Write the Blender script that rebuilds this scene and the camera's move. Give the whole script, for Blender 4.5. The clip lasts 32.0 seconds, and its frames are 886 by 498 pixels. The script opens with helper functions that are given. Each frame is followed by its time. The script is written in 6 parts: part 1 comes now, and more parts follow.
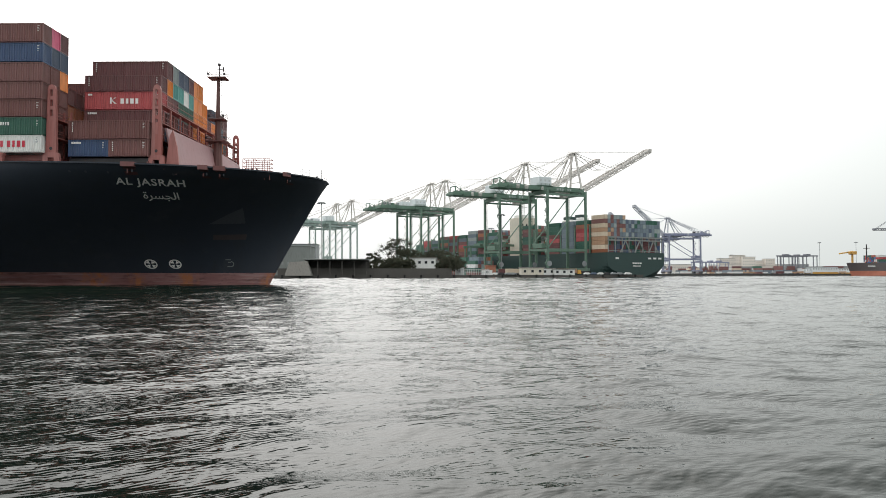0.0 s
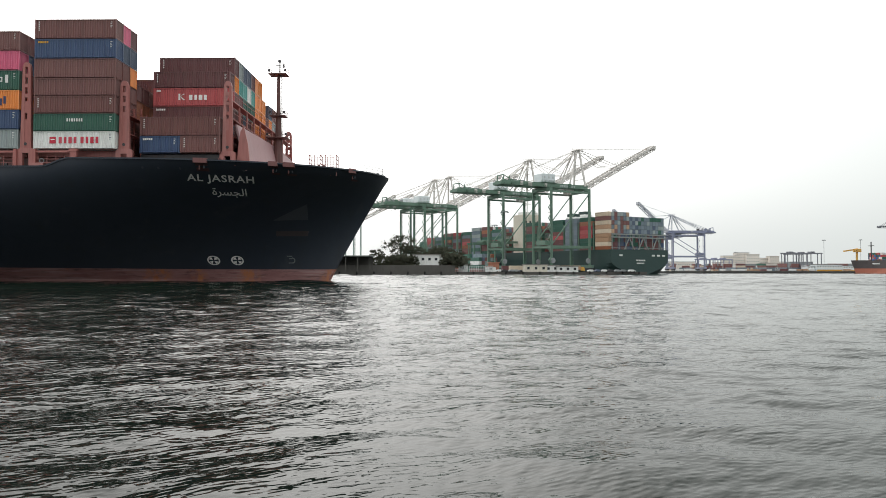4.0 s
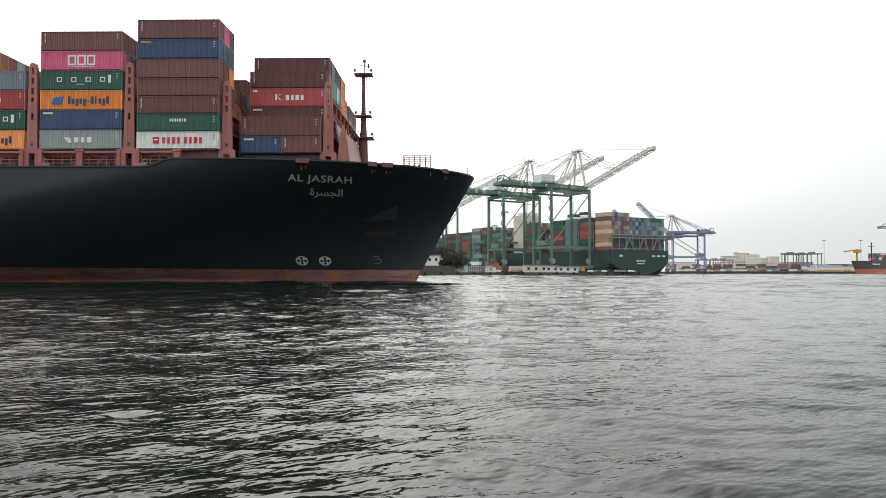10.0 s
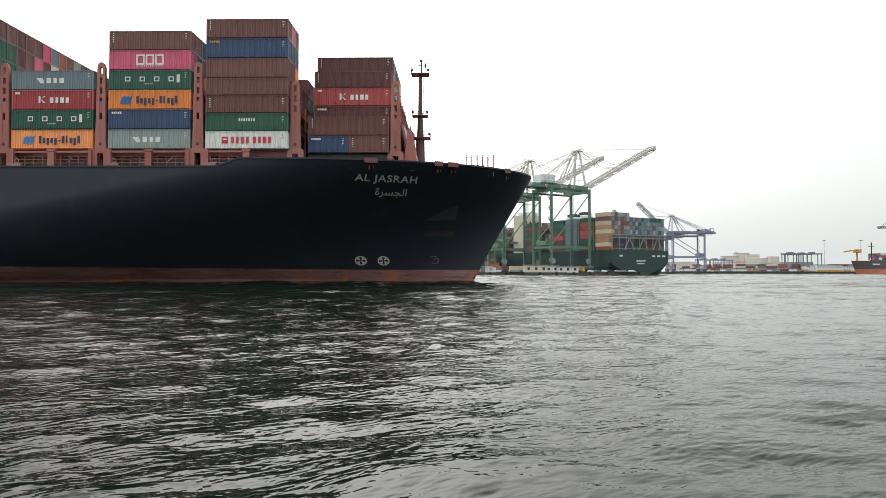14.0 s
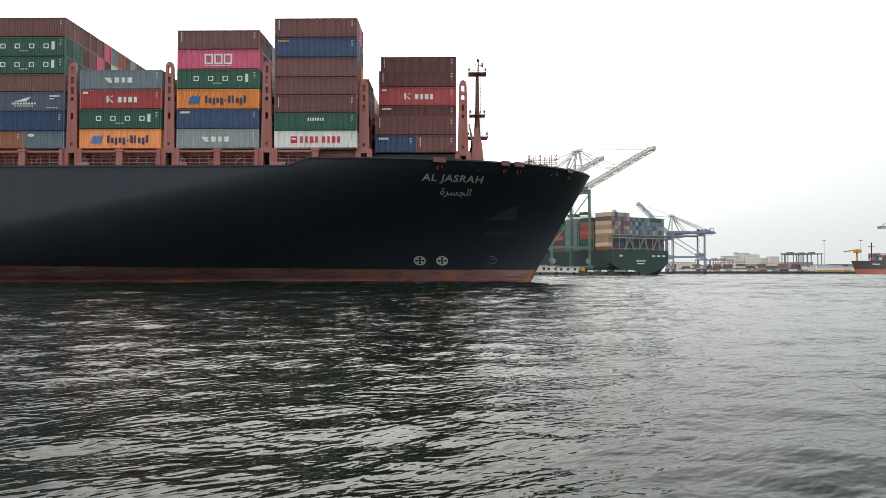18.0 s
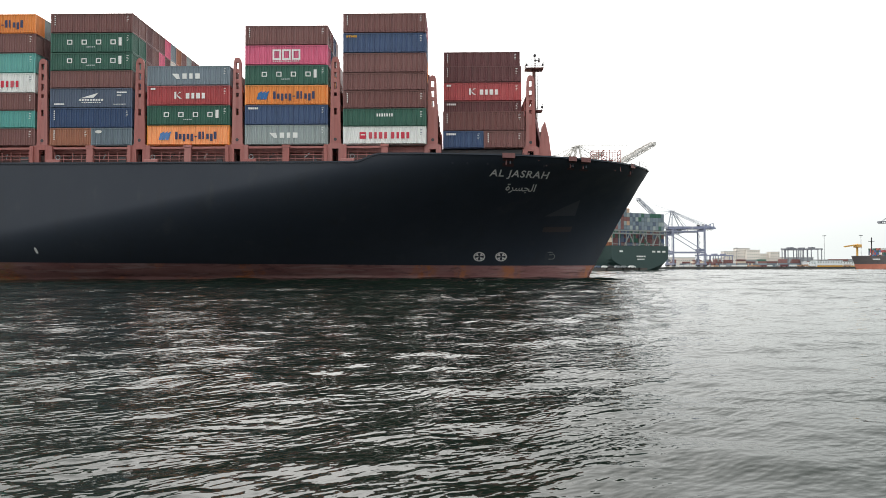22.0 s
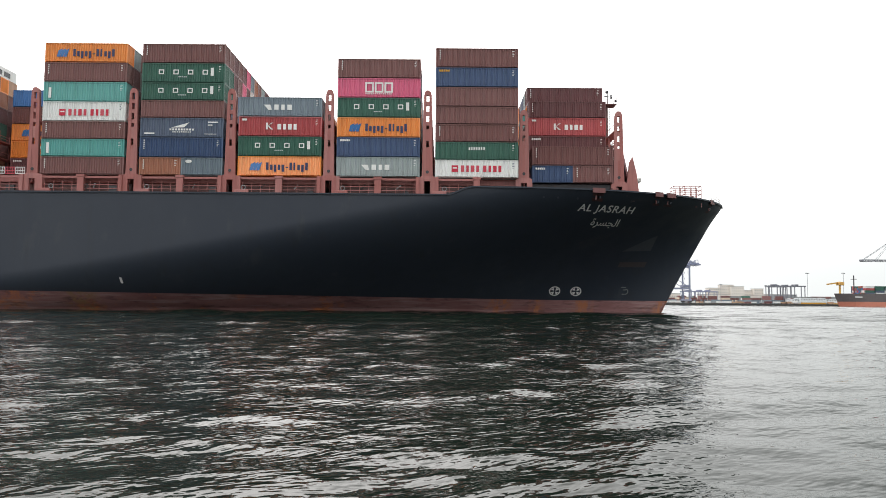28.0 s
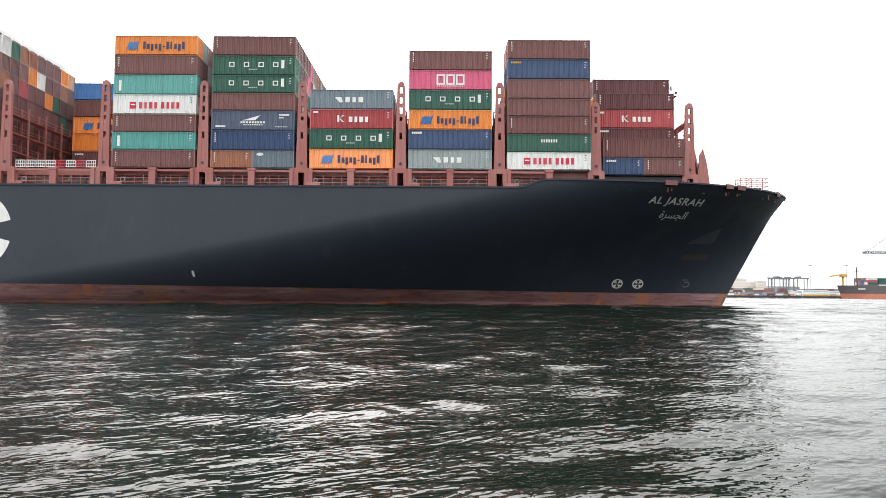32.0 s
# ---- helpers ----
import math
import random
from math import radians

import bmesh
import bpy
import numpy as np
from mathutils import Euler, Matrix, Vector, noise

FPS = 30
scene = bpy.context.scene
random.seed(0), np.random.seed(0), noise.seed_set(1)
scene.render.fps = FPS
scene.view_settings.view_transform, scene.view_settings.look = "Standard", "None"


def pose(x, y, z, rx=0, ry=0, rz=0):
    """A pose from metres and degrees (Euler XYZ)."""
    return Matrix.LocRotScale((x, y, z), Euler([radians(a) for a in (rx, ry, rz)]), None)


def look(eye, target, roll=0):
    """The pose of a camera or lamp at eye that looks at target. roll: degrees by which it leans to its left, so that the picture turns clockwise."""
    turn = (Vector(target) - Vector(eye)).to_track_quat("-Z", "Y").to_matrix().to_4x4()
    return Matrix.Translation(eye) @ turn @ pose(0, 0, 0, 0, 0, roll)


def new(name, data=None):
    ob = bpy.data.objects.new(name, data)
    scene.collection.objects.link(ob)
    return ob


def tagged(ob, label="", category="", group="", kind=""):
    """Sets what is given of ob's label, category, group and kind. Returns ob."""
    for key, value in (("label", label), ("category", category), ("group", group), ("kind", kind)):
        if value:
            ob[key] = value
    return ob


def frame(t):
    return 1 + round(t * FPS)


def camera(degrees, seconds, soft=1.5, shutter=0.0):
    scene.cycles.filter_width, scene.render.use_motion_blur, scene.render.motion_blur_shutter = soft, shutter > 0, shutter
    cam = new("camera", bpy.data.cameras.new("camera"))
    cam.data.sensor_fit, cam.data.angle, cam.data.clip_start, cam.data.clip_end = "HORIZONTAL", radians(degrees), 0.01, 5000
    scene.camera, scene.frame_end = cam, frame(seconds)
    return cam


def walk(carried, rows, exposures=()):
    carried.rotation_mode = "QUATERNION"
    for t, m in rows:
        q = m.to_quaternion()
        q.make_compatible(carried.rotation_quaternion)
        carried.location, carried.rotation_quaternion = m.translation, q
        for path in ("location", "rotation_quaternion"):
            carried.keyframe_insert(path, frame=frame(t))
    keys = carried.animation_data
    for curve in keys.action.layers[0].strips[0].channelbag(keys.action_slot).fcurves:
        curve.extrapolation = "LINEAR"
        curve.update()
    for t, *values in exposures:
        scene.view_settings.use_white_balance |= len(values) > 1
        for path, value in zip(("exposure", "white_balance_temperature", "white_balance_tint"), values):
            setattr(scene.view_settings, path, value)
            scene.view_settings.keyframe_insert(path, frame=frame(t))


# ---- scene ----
EYE = 1.75
cam = camera(60.45, 32.0, soft=0.9)
# seconds, turn to the left, tilt up, lean to the left, in degrees
TURNS = [
    (0, 0.703, 1.950, -0.110),
    (0.5, 0.809, 1.690, -0.015),
    (1, 0.869, 1.630, -0.025),
    (1.5, 0.918, 1.633, -0.025),
    (2, 0.923, 1.645, 0.020),
    (2.5, 0.924, 1.676, 0.010),
    (3, 0.937, 1.710, -0.087),
    (3.5, 0.959, 1.705, -0.018),
    (5.5, 0.968, 1.741, 0.010),
    (6, 0.967, 1.741, 0.008),
    (6.5, 0.970, 1.745, 0.001),
    (7, 0.977, 1.743, 0.008),
    (7.5, 0.976, 1.744, 0.004),
    (8, 0.974, 1.745, 0.001),
    (8.5, 0.976, 1.744, 0.002),
    (9, 0.977, 1.745, -0.000),
    (9.5, 0.975, 1.747, -0.004),
    (10, 0.975, 1.743, 0.004),
    (10.5, 0.977, 1.744, 0.004),
    (11, 0.977, 1.745, 0.001),
    (11.5, 0.977, 1.744, 0.005),
    (12, 0.978, 1.745, 0.004),
    (12.5, 0.979, 1.746, 0.001),
    (13, 0.980, 1.739, 0.020),
    (13.5, 0.978, 1.742, 0.012),
    (14, 0.978, 1.740, 0.016),
    (14.5, 0.979, 1.737, 0.024),
    (16.5, 0.977, 1.734, 0.029),
    (17, 0.976, 1.733, 0.031),
    (17.5, 0.977, 1.734, 0.027),
    (18, 0.977, 1.737, 0.021),
    (18.5, 1.028, 1.715, -0.429),
    (19, 1.032, 1.681, -0.254),
    (19.5, 0.929, 1.479, -0.154),
    (20, 0.890, 1.260, -0.294),
    (20.5, 0.980, 1.321, -0.233),
    (21, 1.035, 1.371, -0.266),
    (21.5, 1.029, 1.413, -0.254),
    (22, 0.989, 1.442, -0.128),
    (22.5, 0.880, 1.609, -0.494),
    (23, 0.805, 2.057, -0.482),
    (23.5, 0.787, 2.090, -0.332),
    (24, 0.620, 1.204, 0.027),
    (24.5, 0.534, 1.514, -0.076),
    (25, 0.520, 1.857, 0.029),
    (25.5, 0.258, 2.416, 0.205),
    (26, 0.178, 3.647, 0.336),
    (26.5, 0.245, 4.091, 0.402),
    (28.5, -0.288, 3.775, 0.337),
    (29, -0.626, 3.549, -0.009),
    (29.5, -0.626, 3.480, 0.021),
    (30, -0.189, 3.379, 0.334),
    (30.5, 0.048, 3.380, 0.360),
    (31, 0.091, 3.382, 0.362),
    (31.5, 0.105, 3.395, 0.377),
    (32, 0.112, 3.396, 0.380),
]
walk(cam, [(t, pose(0, 0, EYE, 90 + p, -r, y)) for t, y, p, r in TURNS],
     exposures=[(0, -0.20, 6500, 10), (14, -0.17, 6500, 10), (20, -0.03, 6500, 10), (23, 0.16, 6500, 11), (27, 0.18, 6500, 12), (29, 0.12, 6500, 13), (31, 0.34, 6500, 13.5), (32, 0.60, 6500, 14)])

# ---- light: bright overcast, the sun behind thin cloud beyond the ship ----
SUN_AZ, SUN_EL = -9.0, 38.0      # degrees right of straight ahead, and up
world = bpy.data.worlds.new("hazy_sky")
scene.world = world
world.use_nodes = True
wn = world.node_tree
sky = wn.nodes.new("ShaderNodeTexSky")
sky.sky_type = "NISHITA"
sky.sun_disc = False
sky.sun_elevation = radians(SUN_EL)
sky.sun_rotation = radians(SUN_AZ)
sky.altitude, sky.air_density, sky.dust_density, sky.ozone_density = 0, 1.0, 10.0, 0.5
grey = wn.nodes.new("ShaderNodeHueSaturation")
grey.inputs["Saturation"].default_value = 0.15
grey.inputs["Value"].default_value = 0.052
wn.links.new(sky.outputs[0], grey.inputs["Color"])
# overcast veil: about twice as bright overhead as at the horizon
place = wn.nodes.new("ShaderNodeTexCoord")
split = wn.nodes.new("ShaderNodeSeparateXYZ")
wn.links.new(place.outputs["Generated"], split.inputs[0])
veil = wn.nodes.new("ShaderNodeMapRange")
veil.inputs[1].default_value, veil.inputs[2].default_value = 0.0, 1.0
veil.inputs[3].default_value, veil.inputs[4].default_value = 1.06, 2.05
square = wn.nodes.new("ShaderNodeMath")
square.operation = "MULTIPLY"
wn.links.new(split.outputs[2], square.inputs[0])
wn.links.new(split.outputs[2], square.inputs[1])
wn.links.new(square.outputs[0], veil.inputs[0])
tint = wn.nodes.new("ShaderNodeMix")
tint.data_type, tint.blend_type = "RGBA", "MULTIPLY"
tint.inputs[0].default_value = 1.0
# a little dimmer and cooler away from the veiled sun
side = wn.nodes.new("ShaderNodeMapRange")
side.inputs[1].default_value, side.inputs[2].default_value = -0.1, 0.7
side.inputs[3].default_value, side.inputs[4].default_value = 0.0, 1.0
wn.links.new(split.outputs[0], side.inputs[0])
dim = wn.nodes.new("ShaderNodeMix")
dim.data_type = "RGBA"
dim.inputs[6].default_value = (0.990, 1.0, 0.985, 1.0)
dim.inputs[7].default_value = (0.680, 0.735, 0.715, 1.0)
wn.links.new(side.outputs[0], dim.inputs[0])
wn.links.new(dim.outputs[2], tint.inputs[7])
wn.links.new(veil.outputs[0], tint.inputs[6])
both = wn.nodes.new("ShaderNodeMix")
both.data_type, both.blend_type = "RGBA", "ADD"
both.inputs[0].default_value = 1.0
wn.links.new(tint.outputs[2], both.inputs[6])
wn.links.new(grey.outputs[0], both.inputs[7])
bg = wn.nodes["Background"]
bg.inputs["Strength"].default_value = 1.0
wn.links.new(both.outputs[2], bg.inputs["Color"])
sun_data = bpy.data.lights.new("sun", "SUN")
sun_data.energy, sun_data.angle, sun_data.color = 0.18, radians(48), (1.0, 0.95, 0.88)
sun = new("sun", sun_data)
sun.matrix_world = look((0, 0, 0), (-math.sin(radians(SUN_AZ)) * math.cos(radians(SUN_EL)),
                                    -math.cos(radians(SUN_AZ)) * math.cos(radians(SUN_EL)), -math.sin(radians(SUN_EL))))

# ---- materials ----
def mat_nodes(name):
    m = bpy.data.materials.new(name)
    m.use_nodes = True
    nt = m.node_tree
    return m, nt, nt.nodes, nt.links, nt.nodes["Principled BSDF"]


def noise_tex(nt, scale, detail=4.0, rough=0.55, stretch=None, source="Object"):
    tc = nt.nodes.new("ShaderNodeTexCoord")
    tx = nt.nodes.new("ShaderNodeTexNoise")
    tx.inputs["Scale"].default_value, tx.inputs["Detail"].default_value, tx.inputs["Roughness"].default_value = scale, detail, rough
    if stretch:
        mp = nt.nodes.new("ShaderNodeMapping")
        mp.inputs["Scale"].default_value = stretch
        nt.links.new(tc.outputs[source], mp.inputs[0])
        nt.links.new(mp.outputs[0], tx.inputs[0])
    else:
        nt.links.new(tc.outputs[source], tx.inputs[0])
    return tx.outputs[0]


def ramp(nt, src, lo, hi, a=0.0, b=1.0):
    r = nt.nodes.new("ShaderNodeMapRange")
    r.inputs[1].default_value, r.inputs[2].default_value, r.inputs[3].default_value, r.inputs[4].default_value = lo, hi, a, b
    nt.links.new(src, r.inputs[0])
    return r.outputs[0]


def mix(nt, fac, a, b, kind="MIX"):
    n = nt.nodes.new("ShaderNodeMix")
    n.data_type, n.blend_type = "RGBA", kind
    for sock, v in ((n.inputs[0], fac), (n.inputs[6], a), (n.inputs[7], b)):
        if isinstance(v, (tuple, list)):
            sock.default_value = (*v, 1.0) if len(v) == 3 else v
        elif isinstance(v, (int, float)):
            sock.default_value = v
        else:
            nt.links.new(v, sock)
    return n.outputs[2]


def bump(nt, bsdf, src, strength, dist):
    b = nt.nodes.new("ShaderNodeBump")
    b.inputs["Strength"].default_value, b.inputs["Distance"].default_value = strength, dist
    nt.links.new(src, b.inputs["Height"])
    nt.links.new(b.outputs[0], bsdf.inputs["Normal"])


def paint(name, rgb, rough=0.5, metal=0.0, grime=0.35, rust=0.0, scale=0.6, vary=0.12, spec=0.5):
    """Weathered paint: patches, vertical streaks, rust spots and a little change from piece to piece."""
    m, nt, nodes, links, bsdf = mat_nodes(name)
    dark = tuple(c * 0.45 + 0.012 for c in rgb)
    pale = tuple(min(1, c * 1.15 + 0.03) for c in rgb)
    patches = ramp(nt, noise_tex(nt, scale, 5.0), 0.35, 0.7)
    streaks = ramp(nt, noise_tex(nt, 1.0, 4.0, 0.6, (2.6, 2.6, 0.22)), 0.48, 0.72)
    col = mix(nt, ramp(nt, patches, 0, 1, 0, 0.3), rgb, pale)
    col = mix(nt, ramp(nt, streaks, 0, 1, 0, grime), col, dark)
    if rust:
        spots = ramp(nt, noise_tex(nt, 1.7, 8.0, 0.7, (1.0, 1.0, 0.35)), 0.62 - 0.1 * rust, 0.72, 0, min(1.0, rust))
        col = mix(nt, spots, col, (0.17, 0.055, 0.022))
    oi = nodes.new("ShaderNodeObjectInfo")
    hs = nodes.new("ShaderNodeHueSaturation")
    links.new(ramp(nt, oi.outputs["Random"], 0, 1, 1 - vary, 1 + vary), hs.inputs["Value"])
    links.new(ramp(nt, oi.outputs["Random"], 0, 1, 1.05, 0.9), hs.inputs["Saturation"])
    links.new(col, hs.inputs["Color"])
    links.new(hs.outputs[0], bsdf.inputs["Base Color"])
    links.new(ramp(nt, patches, 0, 1, rough - 0.07, rough + 0.12), bsdf.inputs["Roughness"])
    bsdf.inputs["Metallic"].default_value = metal
    bsdf.inputs["Specular IOR Level"].default_value = spec
    bump(nt, bsdf, noise_tex(nt, 3.0, 6.0), 0.25, 0.03)
    return m


def island_paint(name, colours, rough=0.6):
    """One colour out of a handful for every loose piece of a joined mesh."""
    m, nt, nodes, links, bsdf = mat_nodes(name)
    geo = nodes.new("ShaderNodeNewGeometry")
    cr = nodes.new("ShaderNodeValToRGB")
    cr.color_ramp.interpolation = "CONSTANT"
    for i, c in enumerate(colours):
        e = cr.color_ramp.elements[i] if i < 2 else cr.color_ramp.elements.new(i / len(colours))
        e.position, e.color = i / len(colours), (*c, 1)
    links.new(geo.outputs["Random Per Island"], cr.inputs[0])
    col = mix(nt, ramp(nt, noise_tex(nt, 0.5, 5.0), 0.4, 0.75, 0, 0.35), cr.outputs[0], (0.05, 0.04, 0.035))
    links.new(col, bsdf.inputs["Base Color"])
    bsdf.inputs["Roughness"].default_value = rough
    return m


BOX_RGB = {
    "brown": (0.205, 0.088, 0.081), "maroon": (0.155, 0.060, 0.062), "rust": (0.33, 0.12, 0.06),
    "orange": (0.86, 0.295, 0.062), "blue": (0.038, 0.078, 0.175), "bright_blue": (0.03, 0.16, 0.42),
    "green": (0.028, 0.118, 0.082), "teal": (0.10, 0.37, 0.34), "grey": (0.29, 0.34, 0.34),
    "slate": (0.17, 0.22, 0.26), "white": (0.74, 0.75, 0.73), "pink": (0.64, 0.09, 0.20),
    "red": (0.46, 0.080, 0.085), "navy": (0.08, 0.11, 0.17),
    "tan": (0.46, 0.28, 0.17), "cream": (0.66, 0.55, 0.42),
}
BOX_MAT = {k: paint("container_paint_" + k, v, 0.5, 0, 0.38, 0.25 if k in ("brown", "maroon", "white") else 0.12, 0.5, 0.14) for k, v in BOX_RGB.items()}
WHITE_INK = paint("white_lettering", (0.80, 0.80, 0.78), 0.55, 0, 0.2, 0, 2.0, 0.03)
RED_INK = paint("red_lettering", (0.55, 0.03, 0.06), 0.55, 0, 0.15, 0, 2.0, 0.03)
NAVY_INK = paint("navy_lettering", (0.02, 0.03, 0.10), 0.55, 0, 0.15, 0, 2.0, 0.03)
GREYINK = paint("pale_grey_lettering", (0.55, 0.58, 0.58), 0.6, 0, 0.3, 0, 2.0, 0.03)
SHIP_RED = paint("ship_oxide_paint", (0.37, 0.130, 0.115), 0.55, 0, 0.45, 0.3, 0.35, 0.06)
SHIP_PINK = paint("faded_breakwater_paint", (0.36, 0.205, 0.215), 0.6, 0, 0.25, 0.1, 0.25, 0.03)
DARKSTEEL = paint("dark_steel", (0.045, 0.045, 0.05), 0.5, 0.2, 0.4, 0.3, 0.8, 0.1)
GREYSTEEL = paint("grey_steel", (0.30, 0.32, 0.33), 0.5, 0.1, 0.4, 0.2, 0.8, 0.1)
SHIP_WHITE = paint("ship_white_paint", (0.75, 0.76, 0.74), 0.45, 0, 0.25, 0.1, 0.4, 0.04)
CRANE_GREEN = paint("crane_green_paint", (0.120, 0.212, 0.158), 0.5, 0, 0.4, 0.2, 0.15, 0.08)
CRANE_PALE = paint("crane_weathered_white", (0.66, 0.63, 0.60), 0.55, 0, 0.4, 0.25, 0.2, 0.06)
BLUE_PALE = paint("crane_pale_blue_paint", (0.50, 0.52, 0.58), 0.55, 0, 0.4, 0.2, 0.2, 0.06)
# crane green made paler: distance haze put into the colour
CRANE_HAZED = paint("bleached_crane_paint", (0.33, 0.42, 0.39), 0.6, 0, 0.35, 0.2, 0.15, 0.06)
CRANE_BLUE = paint("crane_blue_grey_paint", (0.25, 0.275, 0.38), 0.5, 0, 0.3, 0.1, 0.2, 0.06)
HOUSE_GREY = paint("pale_blue_house_sheet", (0.74, 0.79, 0.81), 0.5, 0, 0.2, 0.05, 0.3, 0.04)
CONCRETE = paint("quay_concrete", (0.23, 0.22, 0.20), 0.85, 0, 0.5, 0, 0.08, 0.05)
ASPHALT = paint("yard_asphalt", (0.06, 0.06, 0.058), 0.9, 0, 0.4, 0, 0.05, 0.03)
ROOF_GREY = paint("warehouse_sheet", (0.20, 0.22, 0.21), 0.6, 0, 0.5, 0.1, 0.1, 0.05)
WALL_DARK = paint("dark_shed_wall", (0.085, 0.080, 0.073), 0.8, 0, 0.4, 0.1, 0.1, 0.05)
YELLOW = paint("yellow_crane_paint", (0.62, 0.32, 0.03), 0.5, 0, 0.3, 0.2, 0.3, 0.05)
GLASS_DARK = paint("dark_window_glass", (0.02, 0.025, 0.03), 0.12, 0, 0.05, 0, 1.0, 0.02)
FAR_HULL = paint("green_black_hull", (0.021, 0.055, 0.051), 0.45, 0, 0.3, 0.1, 0.08, 0.02)
RED_HULL = paint("red_bottom_paint", (0.62, 0.19, 0.11), 0.55, 0, 0.3, 0.1, 0.1, 0.02)
DULL_RED = paint("dull_oxide_fitting_paint", (0.19, 0.075, 0.072), 0.6, 0, 0.5, 0.3, 0.8, 0.06)
MAST_BROWN = paint("dark_brown_mast_paint", (0.13, 0.06, 0.055), 0.55, 0, 0.45, 0.2, 0.6, 0.03)
SCUFFED = paint("scuffed_grey_plate", (0.058, 0.066, 0.082), 0.5, 0, 0.3, 0, 0.6, 0.02)
RECESS_RED = paint("recess_oxide_paint", (0.075, 0.028, 0.03), 0.6, 0, 0.45, 0.4, 0.8, 0.05)
RUSTY = paint("rusty_dark_plate", (0.060, 0.048, 0.050), 0.6, 0, 0.4, 0.3, 0.5, 0.02)
TYRE = paint("fender_rubber", (0.02, 0.02, 0.02), 0.9, 0, 0.2, 0, 1.0, 0.02)
BARK = paint("tree_bark", (0.09, 0.07, 0.05), 0.9, 0, 0.3, 0, 2.0, 0.1)


def hull_paint():
    """Black topside paint with long salt streaks and dull fender scrapes."""
    m, nt, nodes, links, bsdf = mat_nodes("black_hull_paint")
    col = mix(nt, ramp(nt, noise_tex(nt, 0.05, 5.0), 0.35, 0.7), (0.0300, 0.0380, 0.0530), (0.038, 0.046, 0.060))
    st = ramp(nt, noise_tex(nt, 1.0, 5.0, 0.65, (0.45, 0.45, 0.05)), 0.55, 0.75, 0, 0.45)
    col = mix(nt, st, col, (0.032, 0.034, 0.035))
    sc = ramp(nt, noise_tex(nt, 0.5, 8.0, 0.7, (0.15, 0.15, 1.0)), 0.66, 0.74, 0, 0.35)
    col = mix(nt, sc, col, (0.055, 0.052, 0.05))
    # pale smears of salt and dried spray
    sm = ramp(nt, noise_tex(nt, 0.32, 6.0, 0.62, (0.9, 0.9, 0.45)), 0.60, 0.76, 0, 0.4)
    col = mix(nt, sm, col, (0.075, 0.078, 0.080))
    links.new(col, bsdf.inputs["Base Color"])
    links.new(ramp(nt, noise_tex(nt, 0.25, 5.0), 0.3, 0.7, 0.42, 0.58), bsdf.inputs["Roughness"])
    bsdf.inputs["Specular IOR Level"].default_value = 0.34
    bump(nt, bsdf, noise_tex(nt, 0.35, 3.0), 0.3, 0.06)
    return m


def boot_paint():
    """Dull red boot-topping with rust, scrapes and a slimy lower edge."""
    m, nt, nodes, links, bsdf = mat_nodes("boot_topping_paint")
    col = mix(nt, ramp(nt, noise_tex(nt, 0.3, 6.0, 0.6, (0.5, 0.5, 1.6)), 0.35, 0.7), (0.225, 0.100, 0.098), (0.345, 0.180, 0.176))
    ru = ramp(nt, noise_tex(nt, 1.0, 6.0, 0.7, (0.12, 0.12, 0.06)), 0.55, 0.64, 0, 0.9)
    col = mix(nt, ru, col, (0.55, 0.17, 0.045))
    # scraped pale streaks along the plating
    sc = ramp(nt, noise_tex(nt, 0.9, 6.0, 0.65, (0.10, 0.10, 2.2)), 0.52, 0.66, 0, 0.65)
    col = mix(nt, sc, col, (0.42, 0.30, 0.29))
    dk = ramp(nt, noise_tex(nt, 1.0, 6.0, 0.7, (0.3, 0.3, 1.5)), 0.52, 0.68, 0, 0.7)
    col = mix(nt, dk, col, (0.05, 0.025, 0.022))
    # bright rust where plates have been scraped bare
    tc, sp = nodes.new("ShaderNodeTexCoord"), nodes.new("ShaderNodeSeparateXYZ")
    links.new(tc.outputs["Object"], sp.inputs[0])
    for xc, w in ((25.8, 2.2), (39.9, 2.0), (11.2, 2.4), (17.5, 1.6), (-52.0, 3.0)):
        off, dist, spot = nodes.new("ShaderNodeMath"), nodes.new("ShaderNodeMath"), nodes.new("ShaderNodeMath")
        off.operation, dist.operation, spot.operation = "SUBTRACT", "ABSOLUTE", "MULTIPLY"
        links.new(sp.outputs[0], off.inputs[0])
        off.inputs[1].default_value = xc
        links.new(off.outputs[0], dist.inputs[0])
        links.new(ramp(nt, dist.outputs[0], w * 0.35, w, 1.0, 0.0), spot.inputs[0])
        links.new(ramp(nt, noise_tex(nt, 1.1, 6.0, 0.65, (1.0, 1.0, 0.4)), 0.44, 0.60), spot.inputs[1])
        col = mix(nt, spot.outputs[0], col, (0.42, 0.16, 0.075) if xc > 0 else (0.30, 0.17, 0.09))
    links.new(col, bsdf.inputs["Base Color"])
    bsdf.inputs["Roughness"].default_value = 0.6
    bump(nt, bsdf, noise_tex(nt, 0.9, 6.0), 0.4, 0.04)
    return m


HULL_MAT, BOOT_MAT = hull_paint(), boot_paint()


